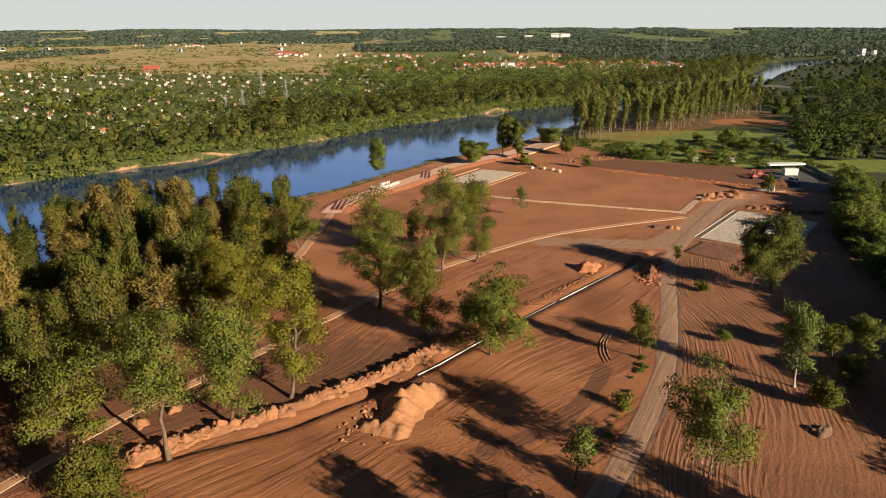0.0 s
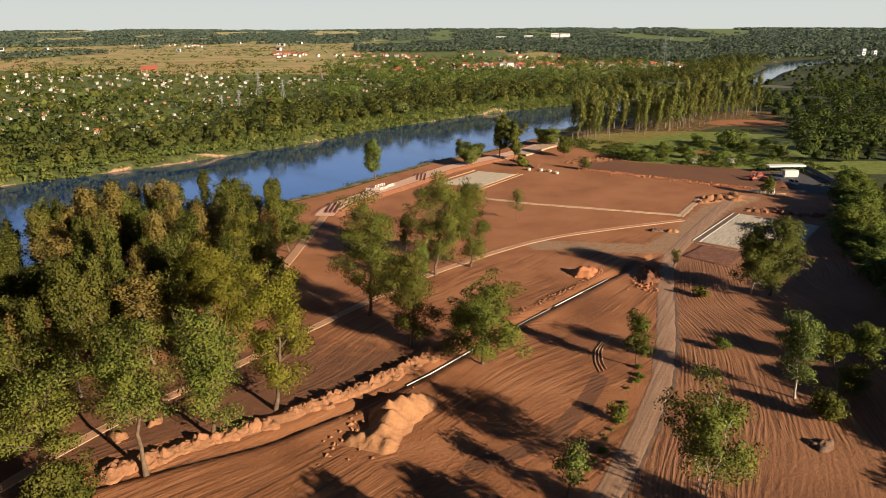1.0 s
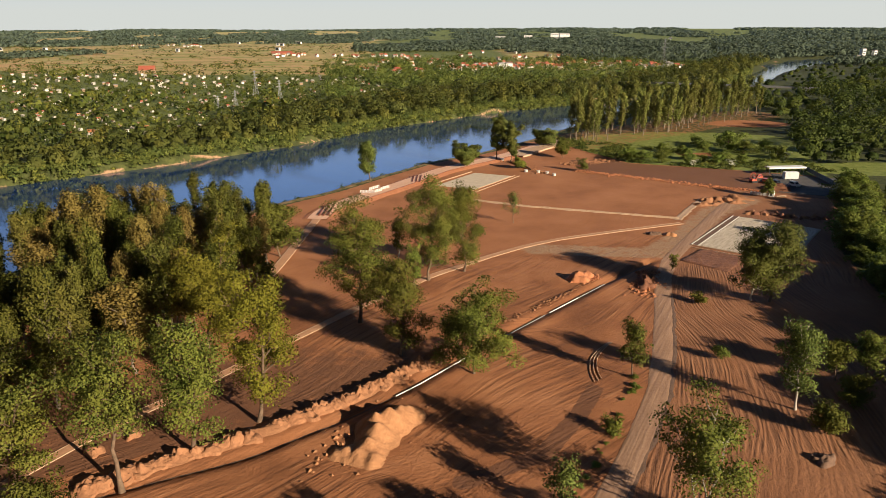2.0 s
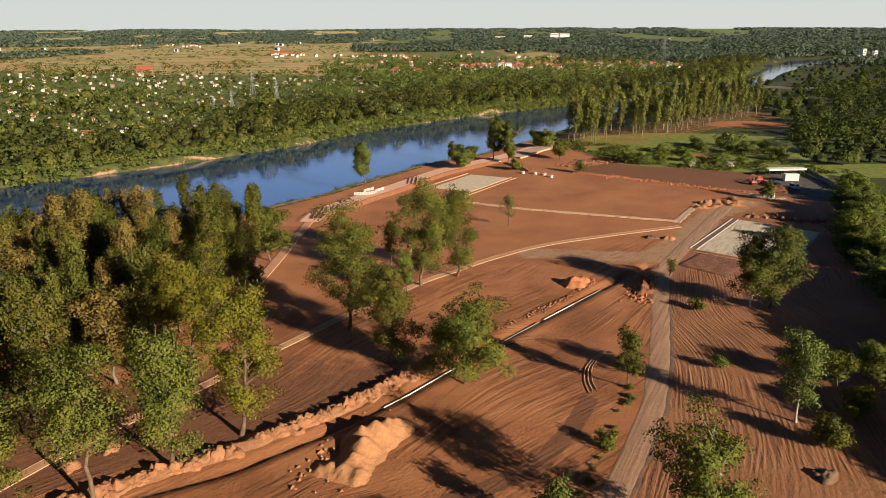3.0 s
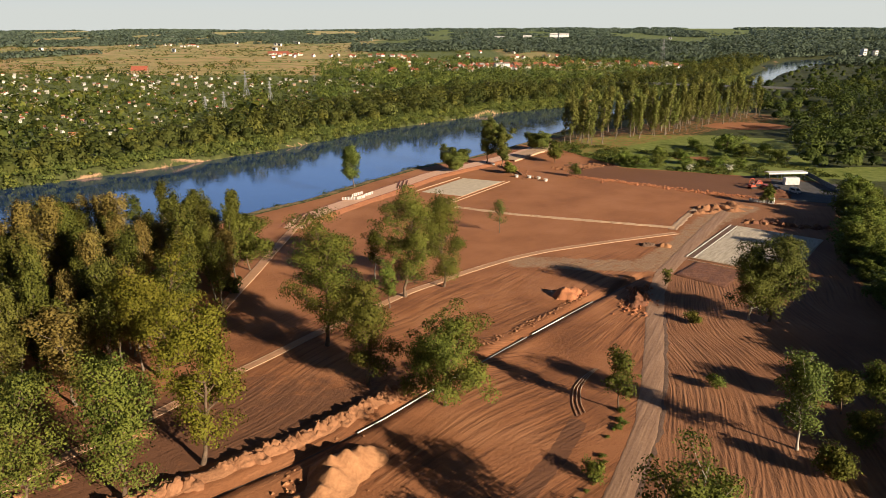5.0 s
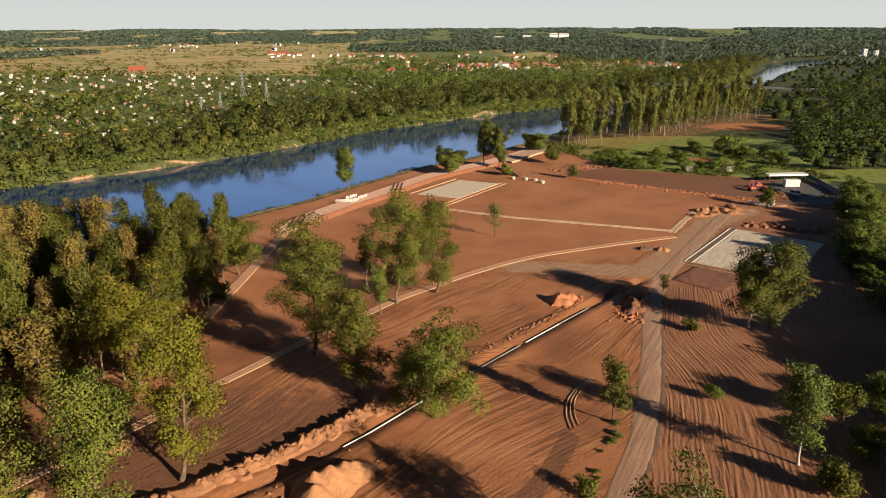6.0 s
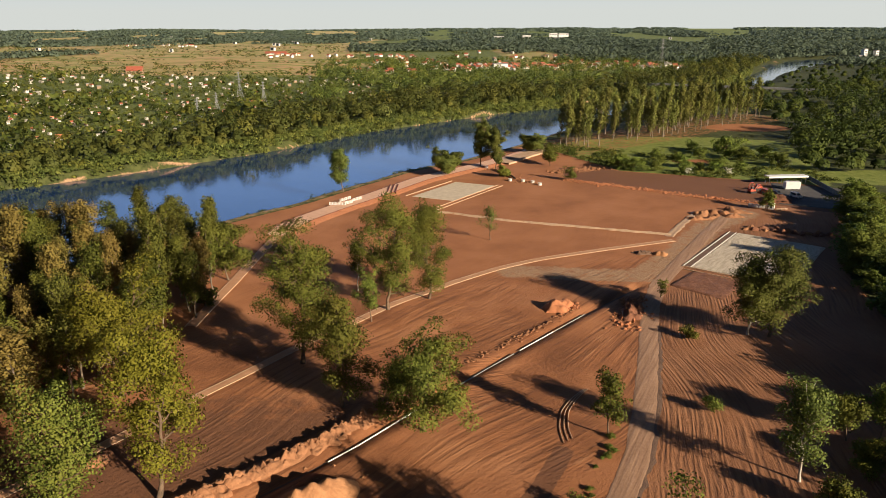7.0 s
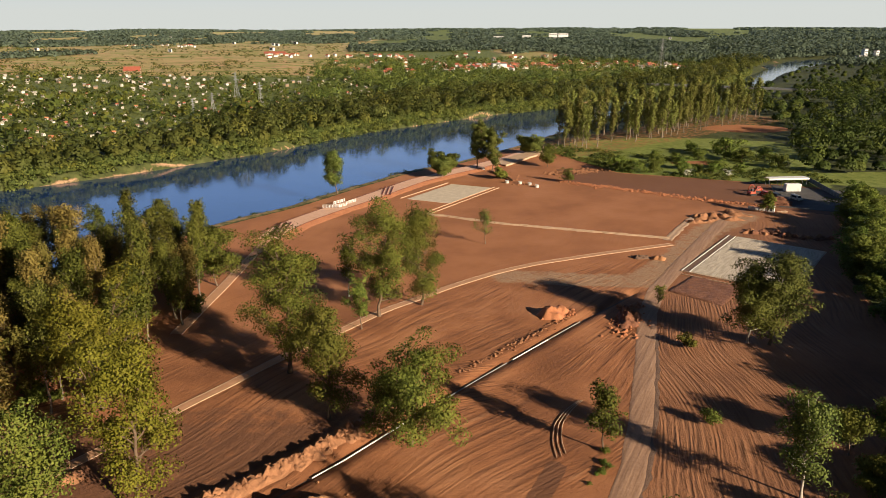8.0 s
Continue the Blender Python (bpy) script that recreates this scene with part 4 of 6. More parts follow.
fh = np.clip(rg.normal(9, 2.5, len(fw)), 4, 15) * (1 - 0.5 * smooth(2600, 4400, dd))
wood("far_woods", mounds(fw, fr, fh, 12, 0.0029 * dd + 0.8, rg, up=0.5), M_HAZED_WOODS, "distant mixed forest reaching to the horizon", "woods")


# ---- earthworks ----
def heap(size_x, size_y, height, seed, lumps=0.35, ridge=0.0, cell=1.2, n=26, power=2.1):
    """An uneven pile of loose earth on a round grid."""
    a = np.linspace(0, 2 * np.pi, n, endpoint=False)
    r = np.linspace(0, 1, 13)
    A, R = np.meshgrid(a, r)
    out = 1 + 0.16 * np.sin(A * 3 + seed) + 0.10 * np.sin(A * 5 + seed * 2.3)
    x, y = R * out * np.cos(A) * size_x, R * out * np.sin(A) * size_y
    z = height * (1 - R ** power) ** 1.1
    z = z * (1 + ridge * np.sin(A * 2 + 0.6) * R)
    z = z + lumps * height * 0.5 * (lattice_noise(x + seed * 9, y, cell, seed) + 0.6 * lattice_noise(x + seed * 9, y, cell * 0.45, seed + 3)) * np.minimum(1, (1 - R) * 4)
    z = np.where(R > 0.99, -0.35, z)
    V = np.stack([x, y, z], -1).reshape(-1, 3)
    i, j = np.meshgrid(np.arange(len(r) - 1), np.arange(n), indexing="ij")
    q, q2 = (i * n + j).ravel(), (i * n + (j + 1) % n).ravel()
    return V, np.stack([q, q + n, q2 + n, q2], 1)


def put_heap(x, y, sx, sy, h, turn, seed, material, label, group="", name="earth_mound", category="heap", **kw):
    return solid(name, mesh_np(name, *heap(sx, sy, h, seed, **kw), smooth=True), material, label, category, group, m=at_ground(x, y, turn))


# crest of spoil thrown up along the trench, in bucket loads
BERM = [(-46, 87), (-34, 95.5), (-27, 99.5), (-21, 104), (-10, 113.5), (-3, 121.5), (6, 130)]


def build_berm():
    X, s = resample(BERM, 0.5)
    t = thing("earth_berm", Matrix.Identity(4), "lumpy crest of sandy spoil along the pipe trench", "earth berm")
    part("ridge", mesh_np("ridge", *ribbon(BERM, [(-2.0, -0.1), (-1.2, 0.42), (-0.4, 0.85), (0.3, 0.8), (1.1, 0.36), (1.9, -0.1)], 0.6, 0.5, 8), smooth=True), M_SPOIL, t)
    loads = [mesh_np("load", *heap(1.75, 1.35, 0.75, 60 + i, lumps=0.9, cell=0.7, n=18, power=1.7), mats=[M_SPOIL], smooth=True) for i in range(9)]
    r = np.random.default_rng(3)
    c, i = 0.8, 0
    while c < s[-1] - 0.5:
        x, y = np.interp(c, s, X[:, 0]) + r.normal(0, 0.25), np.interp(c, s, X[:, 1]) + r.normal(0, 0.25)
        ob = part("load", loads[i % 9], None, t)
        k = r.uniform(0.75, 1.35)
        ob.matrix_basis = pose(x, y, float(ground_z(x, y)) + 0.3, 0, 0, r.uniform(0, 360)) @ Matrix.Diagonal((k, k, k * r.uniform(0.75, 1.25), 1))
        c += r.uniform(0.6, 1.5) if abs(c - 24) > 0.8 else 3.0
        i += 1
    return t


build_berm()


def cone_heap(cones, label, seed):
    """A ridge of tipped loads that run into one another."""
    xs = np.arange(min(c[0] - c[3] for c in cones) - 0.4, max(c[0] + c[3] for c in cones) + 0.5, 0.32)
    ys = np.arange(min(c[1] - c[3] for c in cones) - 0.4, max(c[1] + c[3] for c in cones) + 0.5, 0.32)
    X, Y = np.meshgrid(xs, ys)
    wx = X + 0.3 * lattice_noise(X, Y, 1.6, seed)
    wy = Y + 0.3 * lattice_noise(X, Y, 1.6, seed + 1)
    Z = np.full(X.shape, math.exp(-4 * 0.4))
    for cx, cy, h, w in cones:
        Z = Z + np.exp(4 * np.clip(h * (1 - np.hypot(wx - cx, wy - cy) / w), -2, None))
    Z = np.log(Z) / 4
    Z = Z + np.where(Z > 0.05, 0.14 * lattice_noise(X, Y, 0.9, seed + 2) + 0.10 * lattice_noise(X, Y, 0.4, seed + 3), 0)
    Z += ground_z(X, Y)
    nx = len(xs)
    i, j = np.meshgrid(np.arange(nx - 1), np.arange(len(ys) - 1))
    q = (j * nx + i).ravel()
    return solid("sand_mound", mesh_np("sand_mound", np.stack([X, Y, Z], -1).reshape(-1, 3), np.stack([q, q + 1, q + 1 + nx, q + nx], 1), smooth=True), M_SAND, label, "heap")


cone_heap([(-2.2, 106.0, 2.0, 2.6), (-3.6, 104.8, 2.9, 3.3), (-5.2, 103.2, 3.4, 3.8), (-7.0, 102.2, 3.2, 3.4), (-6.6, 99.6, 2.8, 3.4), (-7.6, 97.0, 2.1, 3.0), (-9.0, 95.0, 1.5, 2.4), (-11.2, 95.6, 1.3, 2.2), (-7.2, 93.8, 1.2, 2.0)],
          "large steep heap of pale excavated sand beside the trench", 4)
put_heap(37.5, 169.5, 4.2, 2.6, 1.9, 35, 7, M_CLAY, "small heap of red clay beside the pipe trench", lumps=0.5)
put_heap(53.0, 167.0, 2.6, 5.0, 1.8, -12, 8, M_TURF, "heap of red clay and turf by the dirt track", lumps=1.1, cell=0.8)
put_heap(10.8, 77.5, 3.0, 2.6, 1.8, 10, 9, M_SAND, "small sand heap at the near end of the site", lumps=0.4)
put_heap(71.5, 207.0, 2.2, 1.6, 1.0, 10, 12, M_SAND, "small pale sand heap by the track", lumps=0.4)
put_heap(66.5, 208.0, 3.0, 1.3, 0.8, -10, 13, M_TRENCH, "low dark heap of roots and soil", lumps=0.9, cell=0.8)
put_heap(58.0, 93.6, 2.2, 1.7, 0.9, 20, 14, M_TRENCH, "dark heap of roots on the ploughed ground", lumps=0.9, cell=0.8)
for i, (x, y, s) in enumerate(((-40.5, 107.5, 0.8), (-38.0, 112.5, 0.9), (-44.5, 101.0, 0.8), (-48.5, 96.5, 0.9))):
    put_heap(x, y, 2.2 * s, 1.6 * s, 1.0 * s, 50 * i, 80 + i, M_SPOIL, "small heap of spoil beside the footpath", "spoil beside the footpath", lumps=0.7)
for i, (x, y, s) in enumerate(((93.5, 243, 1.2), (97.5, 249, 1.5), (101.6, 250.4, 1.6), (104.8, 249, 1.4), (109.8, 252.5, 1.7), (107, 246, 1.2), (99, 244.5, 1.0))):
    put_heap(x, y, 2.9 * s, 1.7 * s, 0.75 * s, 37 * i, 20 + i, M_SPOIL, "tipped load of sandy earth by the yard", "tipped loads by the yard", lumps=0.9, power=1.4)
put_heap(131, 267, 6.0, 4.2, 2.2, 10, 31, M_TURF, "heap of dark soil beside the parked machines", lumps=0.5)
rg = np.random.default_rng(5)
for i in range(26):
    t = i / 25
    x, y = 105 + 22 * t + rg.normal(0, 0.4), 232 - 10 * t + (2.4 if i % 2 else 0)
    put_heap(x, y + rg.normal(0, 0.7), 1.3 * rg.uniform(0.7, 1.4), 1.0, 0.75 * rg.uniform(0.6, 1.3), rg.uniform(0, 180), 40 + i, M_TURF if i % 3 else M_SPOIL, "tipped load of reddish earth in a row", "row of tipped earth loads", lumps=0.6)


def clods(points, width, n, size, material, name, label, seed, step=1.0):
    """Broken lumps of earth strewn along a line."""
    r = np.random.default_rng(seed)
    X, s = resample(points, 0.5)
    base_v = np.array([(1, 0, 0), (0, 1, 0), (-1, 0, 0), (0, -1, 0), (0, 0, 1), (0, 0, -1)], float)
    base_f = np.array([(0, 1, 4), (1, 2, 4), (2, 3, 4), (3, 0, 4), (1, 0, 5), (2, 1, 5), (3, 2, 5), (0, 3, 5)])
    idx = r.integers(0, len(X), n)
    c = X[idx] + r.normal(0, width / 2, (n, 2))
    sz = size * r.uniform(0.4, 1.3, (n, 1, 1)) * r.uniform(0.7, 1.3, (n, 1, 3)) * [1.2, 1.2, 0.8]
    V = base_v[None] * sz * r.uniform(0.75, 1.25, (n, 6, 1))
    a = r.uniform(0, 6.28, n)
    ca, sa = np.cos(a)[:, None], np.sin(a)[:, None]
    V = np.stack([V[..., 0] * ca - V[..., 1] * sa, V[..., 0] * sa + V[..., 1] * ca, V[..., 2]], -1)
    V[..., 0] += c[:, 0:1]
    V[..., 1] += c[:, 1:2]
    V[..., 2] += ground_z(c[:, 0], c[:, 1])[:, None] + 0.12
    F = base_f[None] + 6 * np.arange(n)[:, None, None]
    return solid(name, mesh_np(name, V.reshape(-1, 3), F.reshape(-1, 3)), material, label, "earth clods", kind="stuff")


clods([(60, 305), (82, 290.5), (108, 272.5), (122, 264)], 3.0, 420, 0.38, M_CLAY, "earth_clods", "churned lumps of earth along the field's far edge", 1)
clods([(58, 318), (72, 322), (84, 330)], 5.0, 160, 0.55, M_SPOIL, "earth_clods", "churned lumps of earth by the rough grass", 2)
clods([(6, 134), (22, 148.5), (40, 168)], 1.2, 200, 0.24, M_SPOIL, "earth_clods", "lumps of spoil along the pipe trench", 3)
clods([(36, 168), (41, 171)], 3.0, 60, 0.35, M_CLAY, "earth_clods", "lumps of red clay round a heap", 4)
clods([(-14, 93), (-3, 108)], 5.0, 110, 0.3, M_SAND, "earth_clods", "lumps of sand round the large heap", 5)
clods([(50, 160), (56, 174)], 3.5, 120, 0.4, M_CLAY, "earth_clods", "lumps of clay and turf by the track", 6)
clods([(9, 255), (34, 242), (67, 231), (80, 226.5)], 0.7, 320, 0.28, M_SPOIL, "earth_clods", "lumps along the low earth ridge", 7)

solid("earth_ridge", mesh_np("earth_ridge", *ribbon([(8, 255), (34, 241.5), (67, 230.5), (80, 226)], [(-0.9, -0.05), (-0.4, 0.3), (0.1, 0.42), (0.6, 0.2), (1.1, -0.05)], 0.7, 0.5, 4), smooth=True), M_PALE,
      "low pale ridge of earth across the field", "earth ridge", kind="structure")
solid("earth_ridge", mesh_np("earth_ridge", *ribbon([(79, 224), (88, 238.5), (97, 252)], [(-1.4, -0.05), (-1.0, 0.14), (-0.4, 0.03), (0.2, 0.03), (0.7, 0.16), (1.2, -0.05)], 0.7, 0.4, 5), smooth=True), M_PALE,
      "pale pair of earth ridges beside the site road", "earth ridge", kind="structure")

# rough grass and low scrub on the left verge of the track
rv = np.random.default_rng(31)
for i in range(28):
    c = rv.uniform(0, 1)
    x, y = np.interp(c, [0, 0.35, 0.7, 1], [16.5, 23.5, 30.5, 38.5]) + rv.normal(0, 0.6), np.interp(c, [0, 0.35, 0.7, 1], [78, 90, 103.5, 118.5]) + rv.normal(0, 0.5)
    k = rv.uniform(0.08, 0.22)
    plant(BUSH, "bush", x, y, k * 1.2, k * 0.9, 50 * i, "low green scrub on the verge of the dirt track", "bush", "scrub beside the dirt track", i % 4)

# ---- kerbs, pads and promenade ----
STRIP = [(-66, 68), (-61, 80), (-53, 97), (-47, 106), (-41, 114), (-27, 135), (-13, 155), (1, 172.5), (15, 186.5), (26, 196), (37, 203), (58, 212), (79, 220)]


def strip_path(name, pts, half, top, material, kerb, label, curb=0.07, kh=0.03):
    t = thing(name, Matrix.Identity(4), label, "path", kind="structure")
    part("bed", mesh_np("bed", *ribbon(pts, [(-half, -0.1), (-half + 0.02, top), (0, top + 0.03), (half - 0.02, top), (half, -0.1)], 0.9, 0.06, 6), smooth=False), material, t)
    for sgn in (-1, 1):
        o = sgn * (half + curb)
        part("kerb", mesh_np("kerb", *ribbon(pts, [(o - curb, -0.15), (o - curb + 0.01, top + kh), (o + curb - 0.01, top + kh), (o + curb, -0.15)], 1.5)), kerb, t)
    return t


strip_path("footpath", STRIP, 0.85, 0.10, M_PATHSAND, M_PALE, "sandy footpath bed between new concrete kerbs")

PROM = [(-38, 226), (-36.8, 234), (-32.3, 245), (-25, 258), (-15.5, 272.5), (-6.6, 288), (3, 305), (15, 318.5), (30, 335), (44, 353), (56, 372), (66, 386)]
def dike(x, y):
    """The embankment is full height along the open river and runs out under the trees."""
    return 0.28 + 0.72 * smooth(222, 240, y)


bank = ribbon(PROM, [(-9.0, -1.6), (-7.0, -0.35), (-4.9, 0.15), (-4.2, 0.56), (-3.6, 0.62), (3.6, 0.62), (4.1, 0.54), (6.0, 0.1), (6.4, -0.1)], 1.2, 0.3, 11, tall=dike)
solid("embankment", mesh_np("embankment", *bank), M_CLAY, "low embankment of bare red clay along the river", "embankment", kind="structure")
strip_path("footpath", [(-41, 160), (-39.5, 187), (-38.8, 206), (-38.2, 218), (-37.9, 227)], 1.1, 0.2, M_PATHSAND, M_PALE, "pale footpath leading out of the grove")
prom = thing("promenade", Matrix.Identity(4), "unfinished pale pink promenade on the river embankment", "promenade", kind="structure")
part("bed", mesh_np("bed", *ribbon(PROM, [(-3.3, 0.55), (-3.28, 0.66), (3.28, 0.66), (3.3, 0.55)], 0.9, 0.05, 7, tall=dike)), M_PINKPAVE, prom)
for sgn in (-1, 1):
    o = sgn * 3.42
    part("kerb", mesh_np("kerb", *ribbon(PROM, [(o - 0.11, 0.5), (o - 0.10, 0.69), (o + 0.10, 0.69), (o + 0.11, 0.5)], 1.2, tall=dike)), M_RUST, prom)
solid("gravel_bed", mesh_np("gravel_bed", *ribbon([(38, 338), (46, 350), (57, 366), (68, 384)], [(-4.2, 0.0), (-4.1, 0.72), (4.1, 0.72), (4.2, 0.0)], 1.2)), M_PALE, "pale gravel square at the end of the promenade", "gravel bed", kind="structure")

# red-brown step edges across the promenade in two sets of three
for cx, cy, turn in ((-36.2, 236.0, 90), (-7.4, 286.5, 89)):
    for k in (-1, 0, 1):
        d = np.array([math.cos(radians(turn - 90)), math.sin(radians(turn - 90))]) * 1.5 * k
        bm = bmesh.new()
        box(bm, -6.5, 6.5, -0.26, 0.26, -0.7, 0.08, bevel=0.03)
        solid("step_edge", bm, M_RUST, "dark red-brown step edge across the promenade", "step", "step edges on the promenade", m=pose(cx + d[0], cy + d[1], float(ground_z(cx, cy)) + 0.76, 0, 0, turn))


def railing(x, y, turn, n, name="railing"):
    t = thing(name, pose(x, y, float(ground_z(x, y)) + 0.8, 0, 0, turn), "white painted railing on the promenade", "railing", "white railings")
    L = n * 1.1
    for i in range(n + 1):
        bm = bmesh.new()
        box(bm, i * 1.1 - 0.09, i * 1.1 + 0.09, -0.07, 0.07, 0, 1.05, bevel=0.02)
        part("post", bm, M_WHITE, t)
    for z in (0.2, 0.58, 0.95):
        bm = bmesh.new()
        box(bm, 0, L, -0.04, 0.04, z - 0.06, z + 0.06)
        part("rail", bm, M_WHITE, t)
    return t


railing(-27.5, 260.5, 4, 5)
railing(-22.0, 261.0, 50, 3)
railing(-20.0, 265.5, 55, 4)
railing(-24.5, 265.0, 55, 5)


def pad_thing(name, corner, along, across, top, material, label, seed, rough):
    return solid(name, mesh_np(name, *quad_pad(corner, along, across, top, 0.3, 0.8, rough, seed), smooth=False), material, label, "gravel pad", kind="structure")


def rippled_gravel():
    m = mat("pale_gravel", 0.95)
    k = N(m)
    v = k.coords()
    warp = k.node("ShaderNodeTexNoise")
    warp.inputs["Scale"].default_value = 0.12
    k.link(v, warp.inputs["Vector"])
    vm = k.node("ShaderNodeVectorMath", "MULTIPLY_ADD")
    k.link(warp.outputs["Color"], vm.inputs[0])
    vm.inputs[1].default_value = (4, 4, 0)
    k.link(v, vm.inputs[2])
    a = k.noise(k.coords((0.22, 1.9, 1), radians(-50), vm.outputs[0]), 1.0, 3)
    b = k.noise(v, 2.2, 5, 0.7)
    c = k.ramp(k.math("ADD", k.math("MULTIPLY", a, 0.65), k.math("MULTIPLY", b, 0.35)), (0.36, (0.38, 0.31, 0.225)), (0.6, (0.60, 0.52, 0.40)))
    k.out(c, k.bump(k.math("ADD", a, k.math("MULTIPLY", b, 0.3)), 0.6, 0.35))
    return m


solid("topsoil_bed", mesh_np("topsoil_bed", *quad_pad((66.0, 183.5), (10.0, 11.0), (9.5, -10.5), 0.22, 0.3, 0.7, 0.16, 9), smooth=True), M_TURF, "flat bed of dark red topsoil beside the gravel pad", "topsoil bed", kind="structure")
M_GRAVEL = rippled_gravel()
M_GRITPAD = speckled("pale_grit", (0.48, 0.39, 0.28), (0.66, 0.56, 0.42), 0.5, 0.95, 0.4, 0.03)
pad_thing("gravel_pad", (75.5, 196.5), U * 40, W * 25, 0.2, M_GRAVEL, "wheel-marked pad of pale crushed stone between kerbs", 2, 0.06)
pad_thing("grit_pad", (-0.5, 275.5), (17.0, 25.5), (16.5, -7.5), 0.14, M_GRITPAD, "flat pale grit pad near the river embankment", 3, 0.02)


def kerb_row(name, p, q, label, half=0.13, h=0.24, material=None, group=""):
    """A run of kerb stones, each three metres long."""
    p, q = np.array(p, float), np.array(q, float)
    L = np.linalg.norm(q - p)
    n = max(1, int(L / 3.0))
    turn = math.degrees(math.atan2(q[1] - p[1], q[0] - p[0]))
    t = thing(name, at_ground(p[0], p[1], turn), label, "kerb", group, "structure")
    bm = bmesh.new()
    box(bm, 0.02, L / n - 0.02, -half, half, -0.2, h, bevel=0.03)
    me = bpy.data.meshes.new("kerb_stone")
    bm.to_mesh(me)
    bm.free()
    me.materials.append(material or M_CONCRETE)
    for i in range(n):
        ob = new("kerb_stone", me)
        ob.parent = t
        ob.location = (i * L / n, 0, 0)
    return t


a0, b0 = np.array((74.2, 197.2)), np.array((98.6, 228.4))
kerb_row("kerb", a0, b0, "row of new pale kerb stones along a drain")
kerb_row("kerb", a0 + W * 1.9, b0 + W * 1.9, "row of new pale kerb stones beside crushed stone")
solid("drain", mesh_np("drain", *ribbon([tuple(a0 + W * 0.95), tuple((a0 + b0) / 2 + W * 0.95), tuple(b0 + W * 0.95)], [(-0.72, 0.02), (0.72, 0.02)], 2.0, lift=0.1)), M_TRENCH, "dark open drain between two kerb rows", "drain", kind="structure")
kerb_row("kerb", a0, a0 + W * 25, "row of new kerb stones at the pad's end", material=M_PALE)
kerb_row("kerb", a0 - U * 2.2 + W * 1, a0 - U * 2.2 + W * 20, "row of sandy kerb stones at the pad's end", material=M_PALE)
kerb_row("kerb", (6, 254), (33.5, 294.5), "kerb stones beside the grit pad", material=M_PALE)
kerb_row("kerb", (7.8, 252.8), (35.2, 293.4), "second row of kerb stones beside the grit pad", material=M_PALE)
kerb_row("kerb", (-2, 276.5), (15.5, 302.3), "kerb stones between grit pad and embankment", material=M_PALE)

# white drain pipes lying in the trench, end to end with gaps
PIPE = [(-14, 103.6), (-2, 115.6), (8, 127.6), (22, 143.6), (42, 165.6), (58, 182)]
X, s = resample(PIPE, 0.5)
pos = 13.0
lengths = (5.8, 5.9, 5.7, 5.9, 1.2, 5.8, 3.0, 5.8, 5.9, 5.8, 5.6, 5.9, 5.8)
for i, L in enumerate(lengths):
    pa = np.array([np.interp(pos, s, X[:, 0]), np.interp(pos, s, X[:, 1])])
    pb = np.array([np.interp(pos + L, s, X[:, 0]), np.interp(pos + L, s, X[:, 1])])
    if pos + L > s[-1]:
        break
    turn = math.degrees(math.atan2(pb[1] - pa[1], pb[0] - pa[0]))
    t = thing("drain_pipe", pose(pa[0], pa[1], -0.2, 0, 0, turn), ("white" if i < 4 or i in (9, 10) else "grey") + " plastic drain pipe lying in the open trench", "pipe", "drain pipes in the trench")
    bm = bmesh.new()
    cyl(bm, 0.11, L, pose(L / 2, 0, 0, 0, 90, 0), 12)
    part("pipe", bm, M_PVC if i < 4 or i in (9, 10) else M_GREYROOF, t)
    bm = bmesh.new()
    cyl(bm, 0.145, 0.35, pose(L - 0.1, 0, 0, 0, 90, 0), 12)
    part("collar", bm, M_PVC if i < 4 or i in (9, 10) else M_GREYROOF, t)
    pos += L + (0.1 if i != 8 else 2.0)
# darker strip along the bottom of the trench
solid("trench_floor", mesh_np("trench_floor", *ribbon(TRENCH, [(-0.22, 0.0), (0.22, 0.0)], 1.0, lift=0.05)), M_TRENCH, "dark earth on the bottom of the trench", "trench", kind="structure")

# thin tubes added in place of curved wheel ruts on the ploughed ground
for k in range(3):
    P = [(30.0 + 0.75 * k, 117 + 0.5 * k), (29.9 + 0.7 * k, 121), (31.0 + 0.6 * k, 126), (33.4 + 0.5 * k, 130.2), (36.2 + 0.3 * k, 133.2)]
    Xh, sh = resample(P, 0.6)
    V = np.concatenate([Xh, (ground_z(Xh[:, 0], Xh[:, 1]) + 0.12)[:, None]], 1)
    solid("hose", mesh_np("hose", *tube(V, np.full(len(V), 0.07), 8), smooth=True), M_PALE, "pale curved tube on ploughed earth standing in for a wheel rut", "hose", "hoses on the ploughed ground")

# fallen trunk and concrete rings near the promenade
Xl = np.array([(36.5, 323, 1.3), (38.4, 316, 1.0), (40.2, 309.5, 0.65), (41.2, 305, 0.5)])
solid("log", mesh_np("log", *tube(Xl, [0.55, 0.5, 0.45, 0.35], 9), smooth=True), M_BARK, "felled tree trunk lying on bare earth", "log")
for x, y in ((38.9, 302.0), (49.8, 294.0), (47.5, 298.0), (31.0, 328.5), (44.0, 300.5)):
    bm = bmesh.new()
    cyl(bm, 0.75, 0.9, pose(0, 0, 0.45), 16)
    cyl(bm, 0.85, 0.14, pose(0, 0, 0.93), 16)
    solid("concrete_ring", bm, M_CONCRETE, "pale concrete well ring standing on bare earth", "concrete ring", "concrete rings", m=at_ground(x, y))
clods([(30, 331), (38, 320), (46, 298)], 5.0, 90, 0.45, M_SPOIL, "earth_clods", "lumps of earth beside the fallen trunk", 9)

